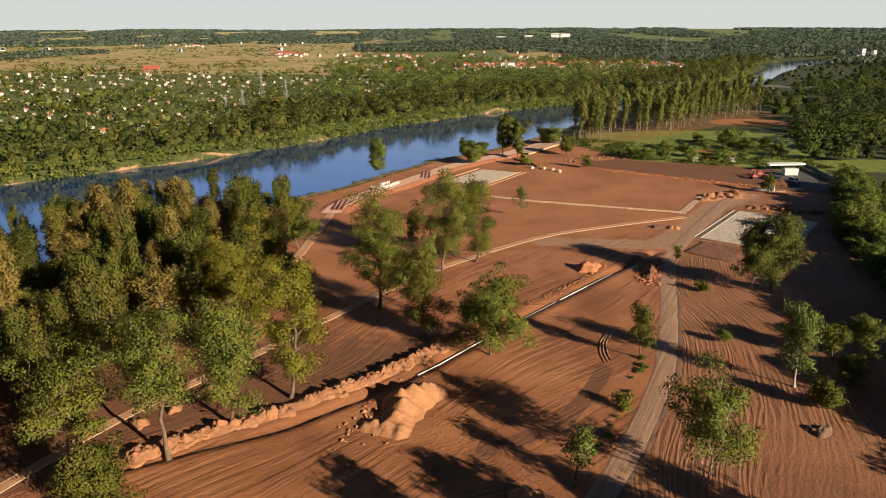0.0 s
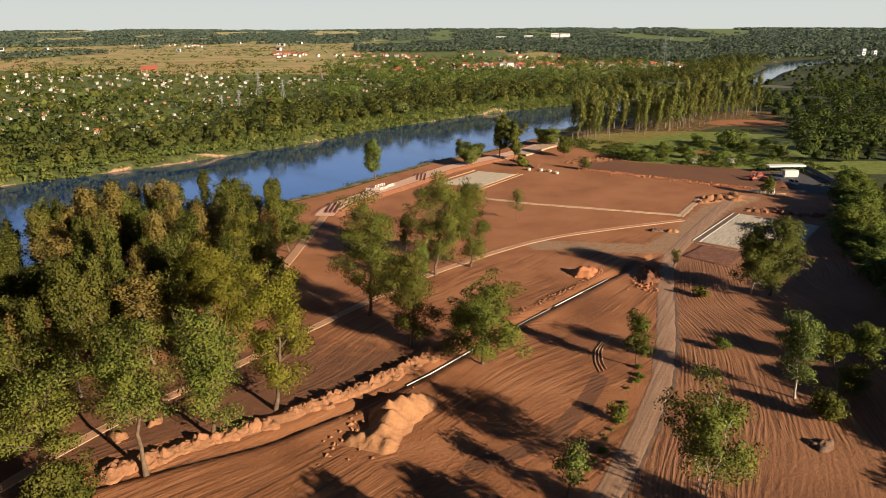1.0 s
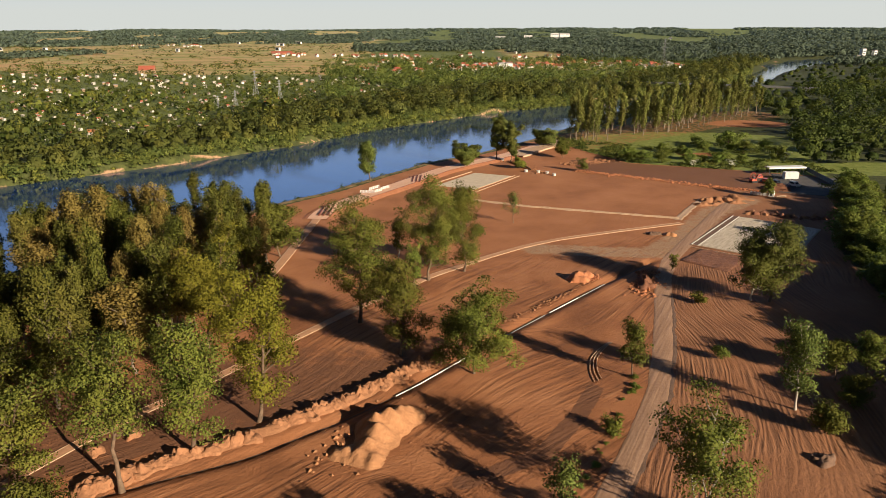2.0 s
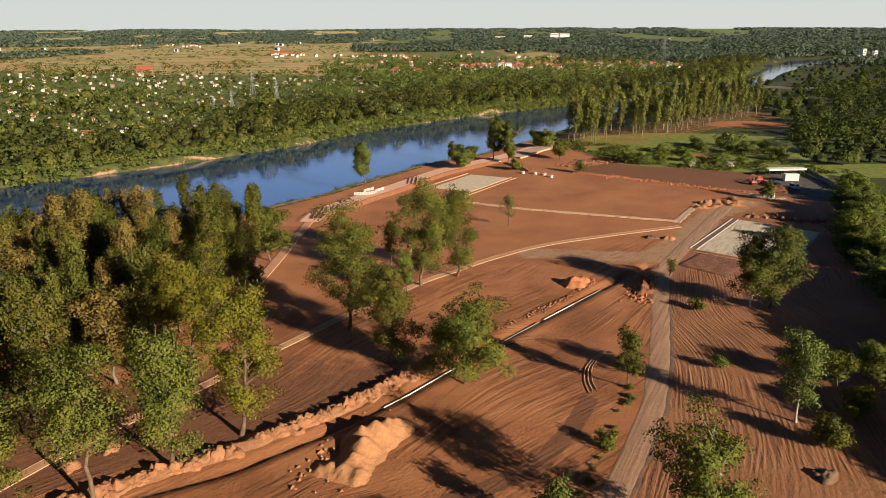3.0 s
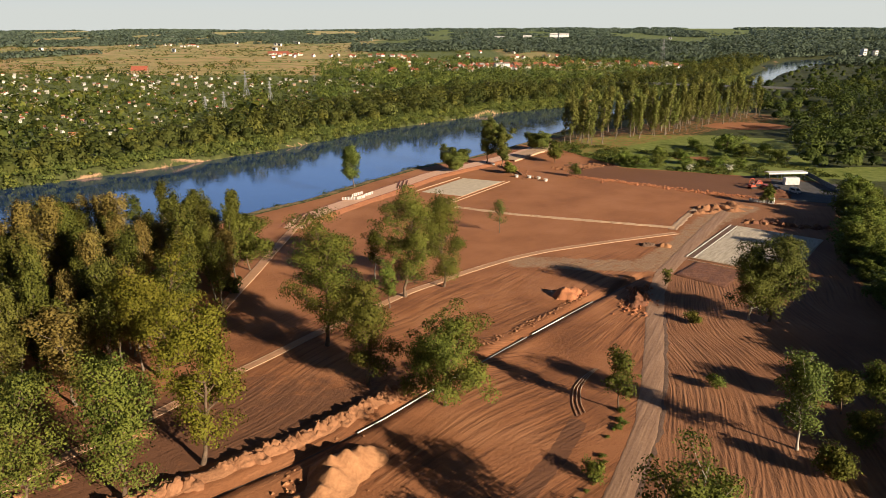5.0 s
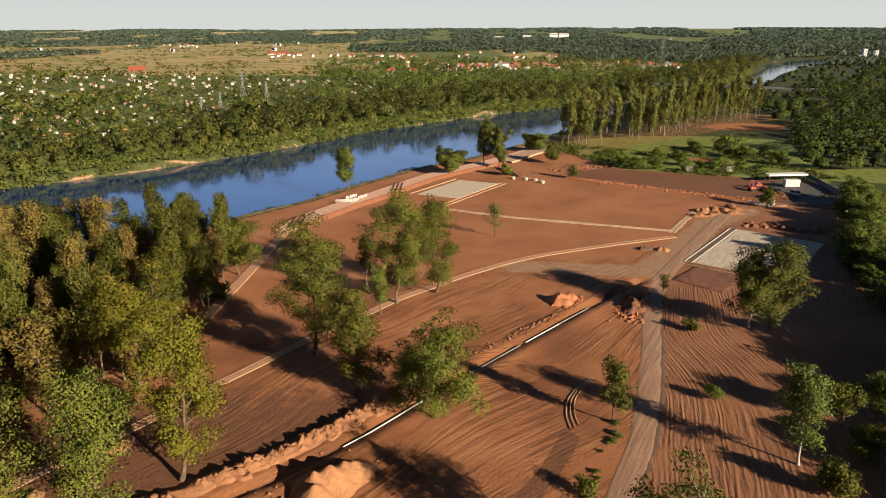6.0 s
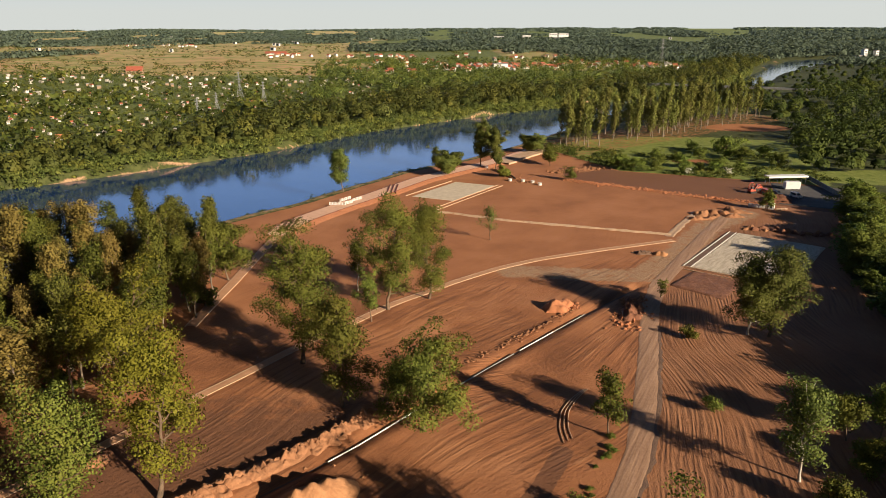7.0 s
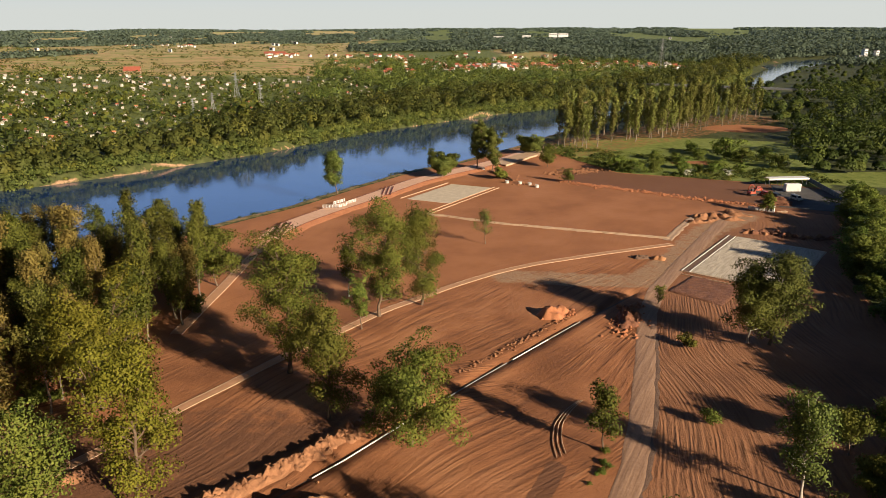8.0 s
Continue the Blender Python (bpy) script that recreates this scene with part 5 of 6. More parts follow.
# ---- yard with canopy, machines and vehicles ----
M_YARD = speckled("yard_asphalt", (0.045, 0.042, 0.042), (0.10, 0.092, 0.085), 0.3, 0.9, 0.3, 0.03)
solid("yard", mesh_np("yard", *quad_pad((128, 262), (13, 36), (25, -12), 0.16, 0.25, 1.5, 0.03, 6)), M_YARD, "worn dark asphalt yard with dirt", "yard", kind="structure")


def canopy():
    t = thing("canopy", pose(139.5, 293.5, 0.16, 0, 0, 5), "white flat-roofed open canopy at the yard", "canopy")
    part("roof", box(bmesh.new(), -0.5, 15.5, -0.5, 3.0, 2.95, 3.15, bevel=0.04), M_WHITE, t)
    for y in (-0.66, 3.0):
        part("fascia", box(bmesh.new(), -0.6, 15.6, y, y + 0.14, 2.5, 3.12, bevel=0.03), M_WHITE, t)
    for x in (0, 5, 10, 15):
        for y in (0, 2.7):
            part("post", box(bmesh.new(), x - 0.1, x + 0.1, y - 0.1, y + 0.1, 0, 2.95, bevel=0.02), M_DARK, t)
    return t


canopy()


def container():
    t = thing("site_container", pose(141.5, 284.0, 0.17, 0, 0, 0), "white steel site container with a door", "container")
    part("body", box(bmesh.new(), 0, 5.6, 0, 2.4, 0.15, 2.9, bevel=0.05), M_WHITE, t)
    for i in range(11):
        part("rib", box(bmesh.new(), 0.25 + i * 0.5, 0.4 + i * 0.5, -0.05, 0.0, 0.3, 2.75), M_WHITE, t)
    d = part("door", box(bmesh.new(), 5.6, 5.66, 0.3, 2.1, 0.3, 2.6), M_PLASTER, t)
    part("handle", box(bmesh.new(), 5.66, 5.72, 0.5, 0.6, 1.1, 1.6), M_DARK, d)
    for x in (0.3, 5.3):
        part("skid", box(bmesh.new(), x - 0.15, x + 0.15, 0, 2.4, 0, 0.15), M_DARK, t)
    return t


container()


def wheel(parent, x, y, r, w):
    bm = bmesh.new()
    cyl(bm, r, w, pose(x, y, r, 90, 0, 0), 18)
    wh = part("wheel", bm, M_RUBBER, parent)
    bm = bmesh.new()
    cyl(bm, r * 0.55, w + 0.04, pose(x, y, r, 90, 0, 0), 12)
    part("rim", bm, M_STEEL, wh)


def profile_body(outline, half, inset):
    """A vehicle body: a side outline extruded across and drawn in toward the roof."""
    bm = bmesh.new()
    z0, z1 = min(p[1] for p in outline), max(p[1] for p in outline)
    rows = []
    for sgn in (-1, 1):
        rows.append([bm.verts.new((x, sgn * (half - inset * max(0, (z - z0) / (z1 - z0) - 0.5) * 2), z)) for x, z in outline])
    bm.faces.new(rows[0])
    bm.faces.new(rows[1][::-1])
    n = len(outline)
    for i in range(n):
        bm.faces.new((rows[0][i], rows[1][i], rows[1][(i + 1) % n], rows[0][(i + 1) % n]))
    bmesh.ops.recalc_face_normals(bm, faces=bm.faces)
    bmesh.ops.bevel(bm, geom=list(bm.edges), offset=0.05, segments=1, affect="EDGES")
    return bm


def van(x, y, turn, paint, label, h=2.0, L=4.6, category="van"):
    t = thing(category, pose(x, y, 0.17, 0, 0, turn), label, category, "parked vehicles")
    part("body", profile_body([(0, 0.35), (L, 0.35), (L, 0.9), (L * 0.80, 1.05), (L * 0.66, h), (0.15, h), (0, 1.0)], 0.9, 0.14), paint, t)
    for sgn in (-1, 1):
        part("side_window", box(bmesh.new(), L * 0.12, L * 0.66, sgn * 0.86 - 0.02, sgn * 0.86 + 0.02, 1.1, h - 0.25), M_GLASS, t)
        for wx in (0.85, L - 0.85):
            wheel(t, wx, sgn * 0.82, 0.33, 0.22)
        part("headlight", box(bmesh.new(), L - 0.02, L + 0.03, sgn * 0.62 - 0.14, sgn * 0.62 + 0.14, 0.62, 0.82), M_GLASS, t)
    bm = bmesh.new()
    box(bm, -0.02, 0.02, -0.7, 0.7, -0.42, 0.42)
    w = part("windscreen", bm, M_GLASS, t)
    w.matrix_basis = pose(L * 0.745, 0, (h + 1.05) / 2 - 0.02, 0, -40, 0)
    part("bumper", box(bmesh.new(), L, L + 0.1, -0.8, 0.8, 0.35, 0.55, bevel=0.02), M_DARK, t)
    return t


van(138.6, 273.2, -75, M_WHITE, "white delivery van parked in the yard")
van(133.8, 277.5, -80, M_DARK, "black car parked beside the machines", 1.5, 4.4, "car")
van(131.2, 280.0, -70, M_RED, "dark red car parked beside the machines", 1.5, 4.4, "car")


def excavator(x, y, turn, paint, label):
    t = thing("excavator", pose(x, y, float(ground_z(x, y)), 0, 0, turn), label, "excavator", "tracked machines")
    for sgn in (-1, 1):
        tr = part("track", profile_body([(-1.9, 0.25), (-1.6, 0), (1.6, 0), (1.9, 0.25), (1.9, 0.6), (1.6, 0.85), (-1.6, 0.85), (-1.9, 0.6)], 0.25, 0.0), M_RUBBER, t)
        tr.location = (0, sgn * 1.05, 0)
    part("house", profile_body([(-2.0, 1.0), (1.2, 1.0), (1.2, 1.5), (0.2, 1.9), (-1.9, 2.1), (-2.1, 1.4)], 1.2, 0.1), paint, t)
    c = part("cab", profile_body([(-0.1, 1.3), (1.4, 1.3), (1.3, 2.3), (1.0, 2.95), (-0.1, 2.95)], 0.5, 0.05), M_DARK, t)
    c.location = (0, 0.65, 0)
    part("cab_roof", box(bmesh.new(), -0.2, 1.15, 0.15, 1.15, 2.95, 3.05, bevel=0.03), paint, t)
    for nm, pts, r in (("boom", [(1.0, -0.3, 1.5), (2.4, -0.3, 3.6), (4.2, -0.3, 3.9)], 0.26), ("stick", [(4.1, -0.3, 4.0), (5.0, -0.3, 2.4), (5.1, -0.3, 1.3)], 0.2), ("ram", [(1.2, -0.3, 1.4), (2.0, -0.3, 2.3), (2.7, -0.3, 3.3)], 0.09)):
        part(nm, mesh_np(nm, *tube(np.array(pts), [r, r * 0.9, r * 0.7], 6)), M_STEEL if nm == "ram" else paint, t)
    t.matrix_basis = t.matrix_basis @ Matrix.Diagonal((0.78, 0.78, 0.78, 1))
    part("bucket", profile_body([(4.5, 0.9), (5.5, 1.3), (5.4, 0.5), (4.9, 0.1), (4.3, 0.4)], 0.55, 0.0), M_DARK, t).location = (0, -0.3, 0)
    return t


excavator(127.0, 279.5, 20, M_RED, "orange-red excavator parked at the yard's edge")
excavator(131.0, 284.5, 200, M_RED, "orange-red excavator parked behind another one")
# white sacks in a row and a pallet stack
for i in range(6):
    t = thing("bulk_bag", at_ground(117.6 + 0.93 * i, 259.2 - 0.62 * i, -33), "white woven bulk bag full of material", "bulk bag", "row of bulk bags")
    bm = bmesh.new()
    box(bm, -0.5, 0.5, -0.5, 0.5, 0, 1.15, bevel=0.16)
    part("bag", bm, M_WHITE, t)
    for a in (-1, 1):
        part("loop", box(bmesh.new(), a * 0.32 - 0.04, a * 0.32 + 0.04, -0.36, 0.36, 1.13, 1.22), M_PLASTER, t)
bm = bmesh.new()
box(bm, -1.0, 1.0, -0.9, 0.9, 0, 2.0, bevel=0.05)
t = thing("site_cabin", at_ground(123.4, 255.8, -30), "small white site cabin with a dark opening", "cabin")
part("body", bm, M_WHITE, t)
part("opening", box(bmesh.new(), -0.3, 0.4, -0.93, -0.89, 0.4, 1.5), M_DARK, t)
for i in range(3):
    t = thing("pallet", at_ground(125.4 + 1.3 * i, 254.6 + 0.4 * i, 12 * i), "pale wooden pallet with boards on bare ground", "pallet", "pallets by the cabin")
    for z in (0.02, 0.3):
        for k in range(5):
            part("board", box(bmesh.new(), -0.6, 0.6, -0.5 + k * 0.22, -0.36 + k * 0.22, z, z + 0.06), M_PALE, t)
    for k in (-0.5, 0, 0.5):
        part("bearer", box(bmesh.new(), k - 0.06, k + 0.06, -0.5, 0.5, 0.08, 0.3), M_TIMBER, t)


def fence(p, q, h, label):
    p, q = np.array(p, float), np.array(q, float)
    L = np.linalg.norm(q - p)
    t = thing("fence", at_ground(p[0], p[1], math.degrees(math.atan2(q[1] - p[1], q[0] - p[0]))), label, "fence")
    n = int(L / 2.5)
    for i in range(n + 1):
        part("post", box(bmesh.new(), i * L / n - 0.06, i * L / n + 0.06, -0.06, 0.06, 0, h + 0.1), M_STEEL, t)
    for i in range(n):
        part("panel", box(bmesh.new(), i * L / n + 0.07, (i + 1) * L / n - 0.07, -0.025, 0.025, 0.1, h), M_BLUE, t)
    return t


M_BLUE = speckled("blue_grey_sheet", (0.05, 0.07, 0.11), (0.11, 0.14, 0.19), 0.8, 0.6, 0.2, 0.01)
fence((159, 303), (155.0, 270), 2.0, "dark blue sheet-metal fence along the yard")

# ---- houses beyond the river ----
def house_meshes(w, d, h, roof_h, walls, roof, chimney=True):
    bm = box(bmesh.new(), -w / 2, w / 2, -d / 2, d / 2, -0.5, h)
    top = [bm.verts.new((sx * (w / 2), 0, h + roof_h * 0.94)) for sx in (-1, 1)]
    bm.verts.ensure_lookup_table()
    for sx, tv in zip((-1, 1), top):
        a = [v for v in bm.verts if abs(v.co.x - sx * w / 2) < 1e-4 and abs(v.co.z - h) < 1e-4]
        bm.faces.new((a[0], a[1], tv))
    wall = bpy.data.meshes.new("wall")
    bm.to_mesh(wall)
    bm.free()
    wall.materials.append(walls)
    bm = bmesh.new()
    e, th = 0.5, 0.25
    P = [(-d / 2 - e, h - e * roof_h / (d / 2)), (0, h + roof_h), (d / 2 + e, h - e * roof_h / (d / 2)), (d / 2 + e, h - e * roof_h / (d / 2) + th), (0, h + roof_h + th), (-d / 2 - e, h - e * roof_h / (d / 2) + th)]
    rows = [[bm.verts.new((sx * (w / 2 + e), y, z)) for y, z in P] for sx in (-1, 1)]
    for i in range(6):
        bm.faces.new((rows[0][i], rows[1][i], rows[1][(i + 1) % 6], rows[0][(i + 1) % 6]))
    for r in rows:
        bm.faces.new((r[0], r[1], r[4], r[5]))
        bm.faces.new((r[1], r[2], r[3], r[4]))
    bmesh.ops.recalc_face_normals(bm, faces=bm.faces)
    rf = bpy.data.meshes.new("roof")
    bm.to_mesh(rf)
    bm.free()
    rf.materials.append(roof)
    return wall, rf


def house(name, m, w, d, h, roof_h, walls, roof, label, category, group, windows=2, chimney=True):
    t = thing(name, m, label, category, group)
    wall, rf = house_meshes(w, d, h, roof_h, walls, roof)
    part("wall", wall, None, t)
    r = part("roof", rf, None, t)
    if chimney:
        part("chimney", box(bmesh.new(), w * 0.15, w * 0.15 + 0.6, 0.4, 1.0, h + roof_h * 0.4, h + roof_h + 0.9), M_REDROOF, r)
    for i in range(windows):
        x = -w / 2 + w * (i + 0.5) / windows
        part("window", box(bmesh.new(), x - 0.5, x + 0.5, -d / 2 - 0.04, -d / 2 + 0.02, h * 0.35, h * 0.35 + 1.1), M_GLASS, t)
    part("door", box(bmesh.new(), w / 2 - 0.02, w / 2 + 0.04, -0.45, 0.45, 0, 2.0), M_TIMBER, t)
    return t


M_ORANGEROOF = speckled("orange_roof", (0.36, 0.13, 0.06), (0.55, 0.22, 0.10), 0.4, 0.7, 0.3, 0.03)
rg = np.random.default_rng(77)
M_HUTPALE = speckled("pale_hut_sheet", (0.34, 0.31, 0.26), (0.52, 0.48, 0.41), 0.4, 0.8, 0.2, 0.02)
HUTS = [
    (4.5, 4.0, 2.4, 1.2, M_PLASTER, M_HUTPALE, "white garden hut with a pale sheet roof"),
    (5.0, 4.0, 2.5, 1.6, M_HUTPALE, M_REDROOF, "pale garden hut with a red roof"),
    (4.0, 3.5, 2.3, 1.0, M_TIMBER, M_GREYROOF, "timber garden hut with a grey felt roof"),
    (5.5, 4.5, 2.6, 1.8, M_HUTPALE, M_ORANGEROOF, "pale garden hut with an orange roof"),
    (4.2, 3.6, 2.3, 0.8, M_HUTPALE, M_HUTPALE, "small whitewashed hut with a light low roof"),
    (5.0, 4.2, 2.5, 1.5, M_HUTPALE, M_BROWNROOF, "plastered garden hut with a brown roof"),
]
protos = {}


def place_house(key, spec, m, name, category, group, **kw):
    """The first of a kind is built, the others copy it."""
    if key not in protos:
        protos[key] = house(name, m, *spec[:6], spec[6], category, group, **kw)
        return protos[key]
    return copy_thing(protos[key], m)


pts = np.stack([rg.uniform(-640, 260, 9000), rg.uniform(380, 960, 9000)], 1)
fd = far_d(pts)
rows_ = np.abs(((pts[:, 0] * 0.75 + pts[:, 1] * 0.66) / 30.0) % 1.0 - 0.5)
ok = (fd > 38 + 35 * smooth(-190, -80, pts[:, 0])) & (np.abs(pts[:, 0] - 7) < 0.68 * pts[:, 1]) & (pts[:, 1] + 0.22 * pts[:, 0] < 850 + 30 * lattice_noise(pts[:, 0], pts[:, 1], 70, 5)) & (rows_ > 0.2)
ok &= (lattice_noise(pts[:, 0], pts[:, 1], 80, 8) > -0.55) & (rg.random(len(pts)) < np.where(pts[:, 0] < -20 - 0.05 * pts[:, 1], 0.75, 0.16) * (1 - 0.75 * smooth(480, 800, pts[:, 1])))
pts = pts[ok]
order = np.argsort(np.hypot(pts[:, 0], pts[:, 1]))
spots = []
for p in pts[order]:
    if all((p[0] - q[0]) ** 2 + (p[1] - q[1]) ** 2 > 81 for q in spots):
        spots.append(p)
for p in spots[:298]:
    k = int(rg.choice(6, p=[0.3, 0.14, 0.16, 0.08, 0.2, 0.12]))
    place_house(("hut", k), HUTS[k], pose(p[0], p[1], float(ground_z(*p)) + 0.5, 0, 0, rg.uniform(-30, 60)) @ Matrix.Diagonal((0.62, 0.62, 0.62, 1)), "garden_hut", "hut", "huts of the allotment gardens", windows=1, chimney=False)


def far_huts(spots, walls, roof, label):
    """Gabled huts too far off to pick apart, joined into one mesh."""
    V, F, k = [], [], 0
    for x, y in spots:
        w, d, h, a = rg.uniform(1.3, 2.0), rg.uniform(1.1, 1.6), rg.uniform(1.5, 2.0), rg.uniform(-0.5, 1.0)
        top, e, z = h + rg.uniform(0.5, 1.1), 0.25, float(ground_z(x, y)) + 0.4
        L = [(-w, -d, -0.5), (w, -d, -0.5), (w, d, -0.5), (-w, d, -0.5), (-w, -d, h), (w, -d, h), (w, d, h), (-w, d, h), (-w - e, -d - e, h), (w + e, -d - e, h), (w + e, d + e, h), (-w - e, d + e, h), (-w - e, 0, top), (w + e, 0, top)]
        V += [(x + p[0] * math.cos(a) - p[1] * math.sin(a), y + p[0] * math.sin(a) + p[1] * math.cos(a), z + p[2]) for p in L]
        F += [[k + i for i in f] for f in ((0, 1, 5, 4), (1, 2, 6, 5), (2, 3, 7, 6), (3, 0, 4, 7), (8, 9, 13, 12), (10, 11, 12, 13), (9, 10, 13), (11, 8, 12), (11, 10, 9, 8))]
        k += 14
    me = bpy.data.meshes.new("garden_huts")
    me.from_pydata(V, [], F)
    me.materials.append(walls)
    me.materials.append(roof)
    me.polygons.foreach_set("material_index", np.tile(np.array([0, 0, 0, 0, 1, 1, 1, 1, 1], np.int32), len(spots)))
    return solid("garden_huts", me, None, label, "huts", kind="stuff")


far_spots = spots[298:620]
for i, (wm, rm, label) in enumerate(((M_HUTPALE, M_HUTPALE, "pale garden huts far off among the allotments"), (M_PLASTER, M_HUTPALE, "light-roofed garden huts far off among the allotments"),
                                     (M_PLASTER, M_REDROOF, "red-roofed garden huts far off among the allotments"), (M_TIMBER, M_GREYROOF, "grey-roofed garden huts far off among the allotments"))):
    far_huts(far_spots[i::4], wm, rm, label)
VILLAS = [
    (11, 9, 5.0, 4.0, M_WHITE, M_REDROOF, "white two-storey house with a steep red roof"),
    (12, 9, 4.5, 3.8, M_PLASTER, M_REDROOF, "cream house with a red tiled roof"),
    (10, 9, 5.5, 3.2, M_PLASTER, M_GREYROOF, "cream house with a grey roof"),
    (11, 8, 5.0, 3.6, M_WHITE, M_BROWNROOF, "white house with a brown roof"),
    (10, 8, 4.5, 3.8, M_PLASTER, M_ORANGEROOF, "cream house with an orange roof"),
]
cl = [(108, 1078, 62, 24, 34), (170, 1120, 150, 60, 40), (300, 1060, 60, 40, 14), (10, 1000, 60, 60, 12), (-40, 1230, 140, 60, 14), (150, 1400, 220, 90, 22), (330, 1500, 300, 200, 12), (-330, 1560, 50, 15, 9), (-180, 1480, 130, 40, 18), (-80, 1000, 60, 60, 8), (-900, 2300, 300, 120, 12)]
for cx, cy, sx, sy, q in cl:
    for _ in range(q):
        x, y = cx + rg.normal(0, sx * 0.6), cy + rg.normal(0, sy * 0.6)
        if float(far_d(np.array([[x, y]]))[0]) < 70:
            continue
        k = int(rg.choice(5, p=[0.32, 0.3, 0.12, 0.12, 0.14]))
        place_house(("villa", k), VILLAS[k], pose(x, y, float(ground_z(x, y)) + 0.5, 0, 0, rg.uniform(-60, 60)) @ Matrix.Diagonal((0.78, 0.78, 0.78, 1)), "house", "house", "houses of the far village", windows=3)
house("house", pose(-400, 984, 0.5, 0, 0, 10), 20, 11, 4.0, 5.0, M_TIMBER, M_REDROOF, "large house with a steep red roof among fields", "house", "", windows=5)
house("house", pose(92, 1036, 0.5, 0, 0, 10), 20, 10, 8.0, 1.0, M_WHITE, M_GREYROOF, "large white house with a flat roof", "house", "", windows=6)
house("barn", pose(-350, 1590, 0.5, 0, 0, 5), 44, 12, 4.0, 3.5, M_REDROOF, M_REDROOF, "long red-roofed farm building among fields", "barn", "", windows=6)


def block(x, y, w, d, h, turn, label, name="apartment_block"):
    t = thing(name, pose(x, y, float(ground_z(x, y)), 0, 0, turn), label, "building", "distant white buildings")
    part("wall", box(bmesh.new(), -w / 2, w / 2, -d / 2, d / 2, -2, h), M_WHITE, t)
    part("roof", box(bmesh.new(), -w / 2 - 0.4, w / 2 + 0.4, -d / 2 - 0.4, d / 2 + 0.4, h, h + 1.2), M_GREYROOF, t)
    for i in range(4):
        part("window_band", box(bmesh.new(), -w / 2 + 1, w / 2 - 1, -d / 2 - 0.1, -d / 2 + 0.05, h * (0.16 + 0.21 * i), h * (0.16 + 0.21 * i) + 1.5), M_GLASS, t)
    return t


block(455, 2950, 32, 14, 26, 0, "white apartment block rising above distant trees")
block(500, 2980, 40, 14, 24, 5, "wide white apartment block above distant trees")
block(360, 3050, 34, 14, 16, 0, "low white block above distant trees")
block(240, 3000, 40, 14, 14, 0, "low pale block above distant trees")
block(720, 1240, 7, 7, 19, 15, "white concrete silo tower above the wood", "silo")
block(737, 1235, 6, 6, 17, 15, "narrow white silo tower above the wood", "silo")
block(706, 1225, 16, 8, 9, 15, "white works building beside the silos", "works_building")
for i in range(34):
    a, d = rg.uniform(-0.6, 0.6), rg.uniform(1900, 3900)
    x, y = d * math.sin(a), d * math.cos(a)
    block(x, y, rg.uniform(8, 14), 8, rg.uniform(6, 8), rg.uniform(-30, 30), "small pale building among distant trees", "distant_building")


# ---- pylons, bridge ----
def pylon(x, y, h, base, turn, label):
    """A lattice mast: four legs, cross bracing and three arms."""
    t = thing("pylon", at_ground(x, y, turn), label, "pylon", "power pylons")

    def half(z):
        return np.interp(z, [0, h * 0.55, h], [base, base * 0.28, base * 0.12])
    for sx in (-1, 1):
        for sy in (-1, 1):
            z = np.array([-0.3, h * 0.55, h])
            part("leg", mesh_np("leg", *tube(np.stack([sx * half(z), sy * half(z), z], 1), [0.2, 0.16, 0.1], 4)), M_STEEL, t)
    zs = np.linspace(0.5, h * 0.97, 11)
    for z0, z1 in zip(zs[:-1], zs[1:]):
        a, b = half(z0), half(z1)
        for ax, ay, bx, by in ((-a, -a, b, -b), (a, -a, b, b), (a, a, -b, b), (-a, a, -b, -b)):
            part("brace", mesh_np("brace", *tube(np.array([(ax, ay, z0), ((ax + bx) / 2, (ay + by) / 2, (z0 + z1) / 2), (bx, by, z1)]), [0.09] * 3, 3)), M_STEEL, t)
    for f, L in ((0.72, 0.15), (0.83, 0.19), (0.94, 0.12)):
        part("arm", mesh_np("arm", *tube(np.array([(-L * h, 0, f * h), (0, 0, f * h + 0.5), (L * h, 0, f * h)]), [0.08, 0.2, 0.08], 4)), M_STEEL, t)
    return t


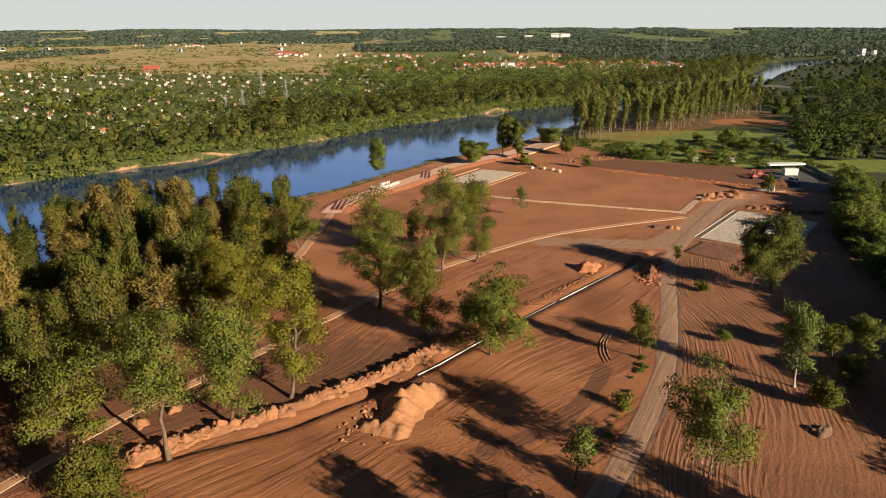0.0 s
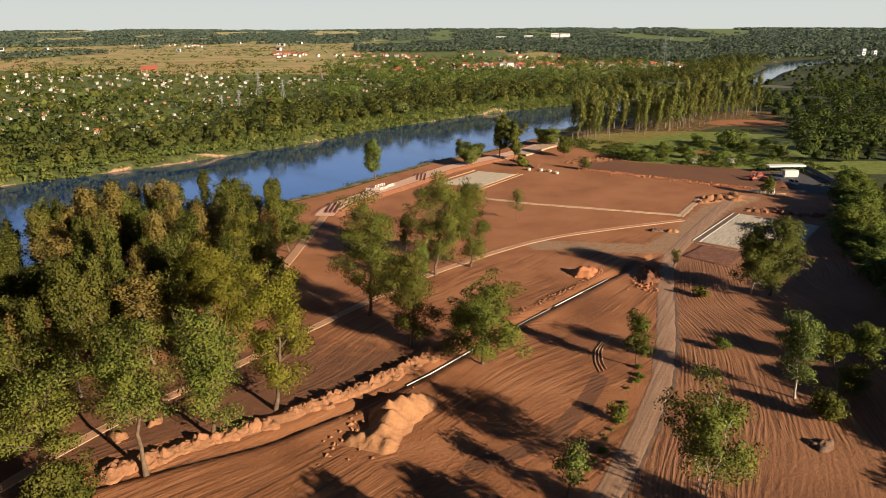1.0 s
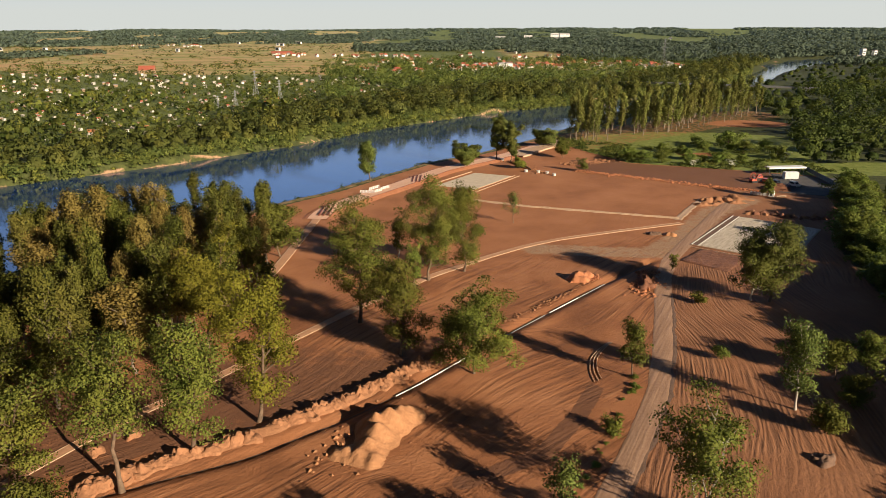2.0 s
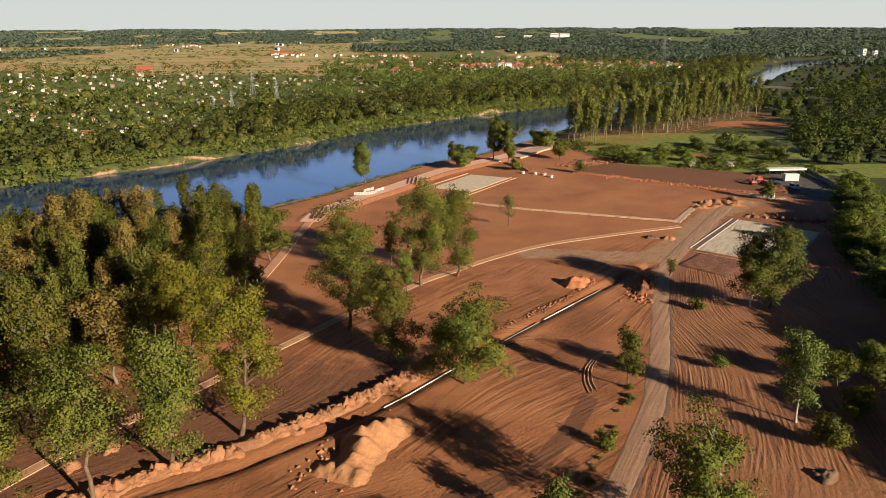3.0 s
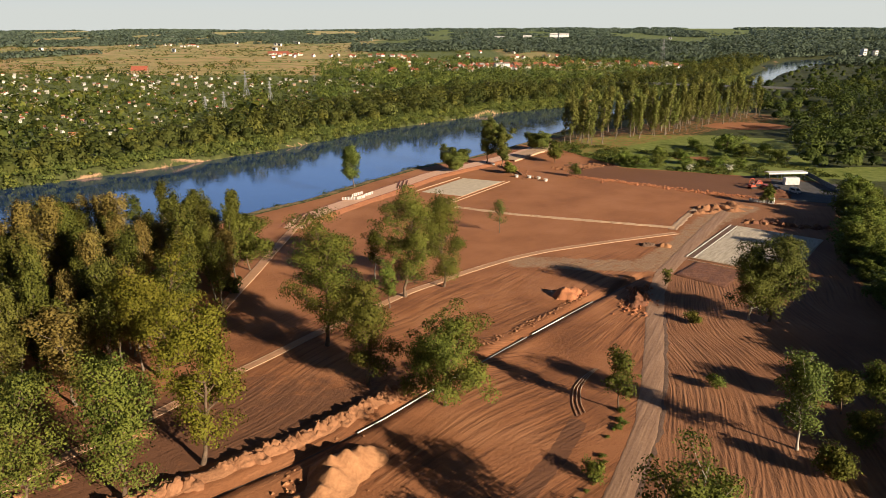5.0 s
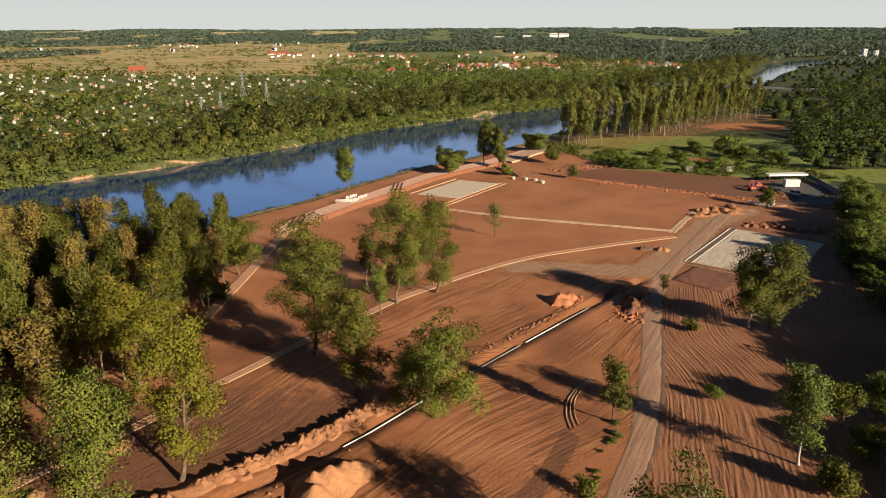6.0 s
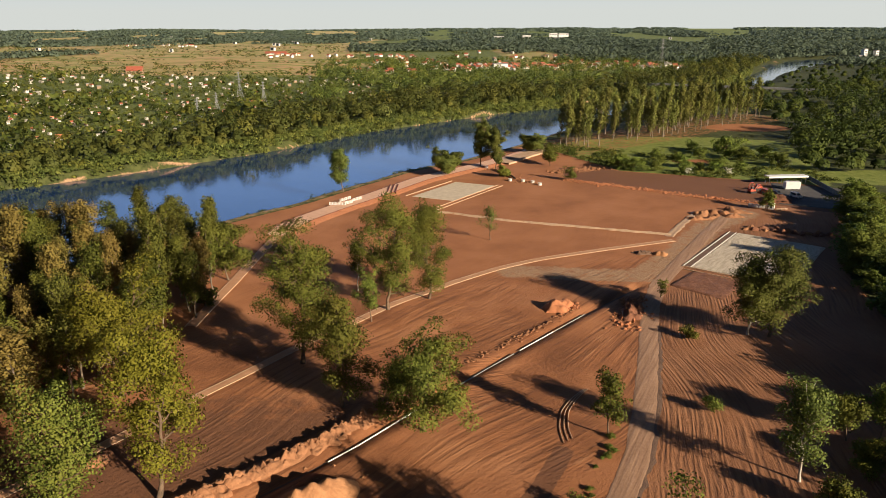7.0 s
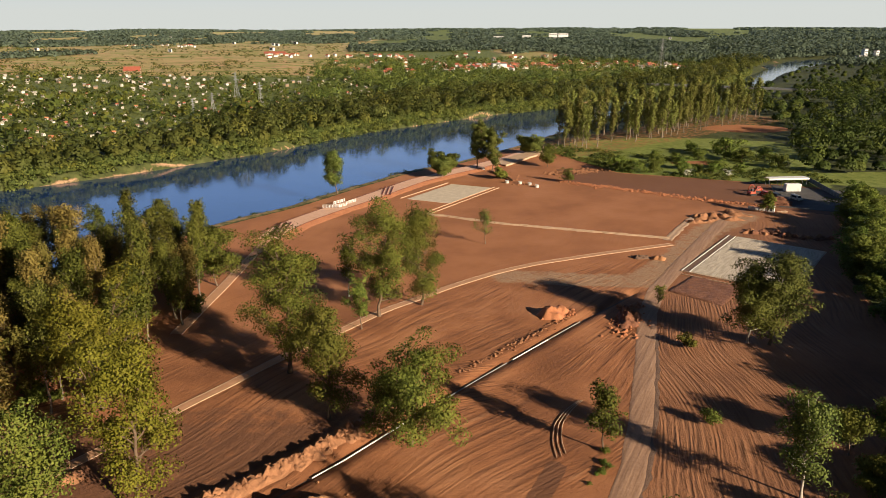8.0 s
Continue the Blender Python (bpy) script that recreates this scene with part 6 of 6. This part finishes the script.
pylon(301, 978, 43, 4.5, 20, "tall steel lattice pylon beyond the river wood")
pylon(-160, 627, 24, 2.2, 60, "steel lattice pylon in the allotment gardens")
pylon(-155, 547, 14, 1.6, 60, "small steel lattice pylon in the allotment gardens")
pylon(-158, 514, 13, 1.6, 60, "small steel lattice pylon near the river bank")
pylon(-129, 583, 19, 2.0, 60, "steel lattice pylon between garden huts")


def bridge():
    p, q = np.array((185, 745.0)), np.array((372, 640.0))
    L = np.linalg.norm(q - p)
    t = thing("bridge", pose(p[0], p[1], 0, 0, 0, math.degrees(math.atan2(q[1] - p[1], q[0] - p[0]))), "low concrete road bridge across the river", "bridge")
    part("deck", box(bmesh.new(), 0, L, -2.8, 2.8, 3.6, 4.4), M_GREYROOF, t)
    for y in (-2.8, 2.6):
        part("parapet", box(bmesh.new(), 0, L, y, y + 0.2, 4.4, 5.2), M_STEEL, t)
    for i in range(8):
        x = L * (i + 0.5) / 8
        part("pier", box(bmesh.new(), x - 0.7, x + 0.7, -2.2, 2.2, -8, 3.6), M_CONCRETE, t)
    return t


bridge()


# ---- the pale evening sky low above the horizon ----
def haze_backdrop():
    m = bpy.data.materials.new("pale_sky")
    m.use_nodes = True
    nt = m.node_tree
    k = N(m)
    nt.nodes.remove(k.p)
    em = nt.nodes.new("ShaderNodeEmission")
    em.inputs[1].default_value = 0.464
    # pale over the horizon, deepening to blue higher up
    xyz = k.node("ShaderNodeSeparateXYZ")
    k.link(k.coords(), xyz.inputs[0])
    k.link(k.ramp(k.math("DIVIDE", xyz.outputs[2], 3000), (0.05, (0.80, 0.83, 0.79)), (0.12, (0.72, 0.80, 0.84)), (0.30, (0.45, 0.72, 1.3)), (0.75, (0.22, 0.46, 1.1))), em.inputs[0])
    nt.links.new(em.outputs[0], nt.nodes["Material Output"].inputs["Surface"])
    a = np.linspace(-0.8, 0.8, 33)
    V = np.concatenate([np.stack([4930 * np.sin(a), 4930 * np.cos(a), np.full(33, z)], 1) for z in (-60.0, 2600.0)])
    i = np.arange(32)
    return solid("backdrop", mesh_np("backdrop", V, np.stack([i, i + 1, i + 34, i + 33], 1)), m, "pale hazy evening sky low above the horizon", "sky", kind="structure")


haze_backdrop()
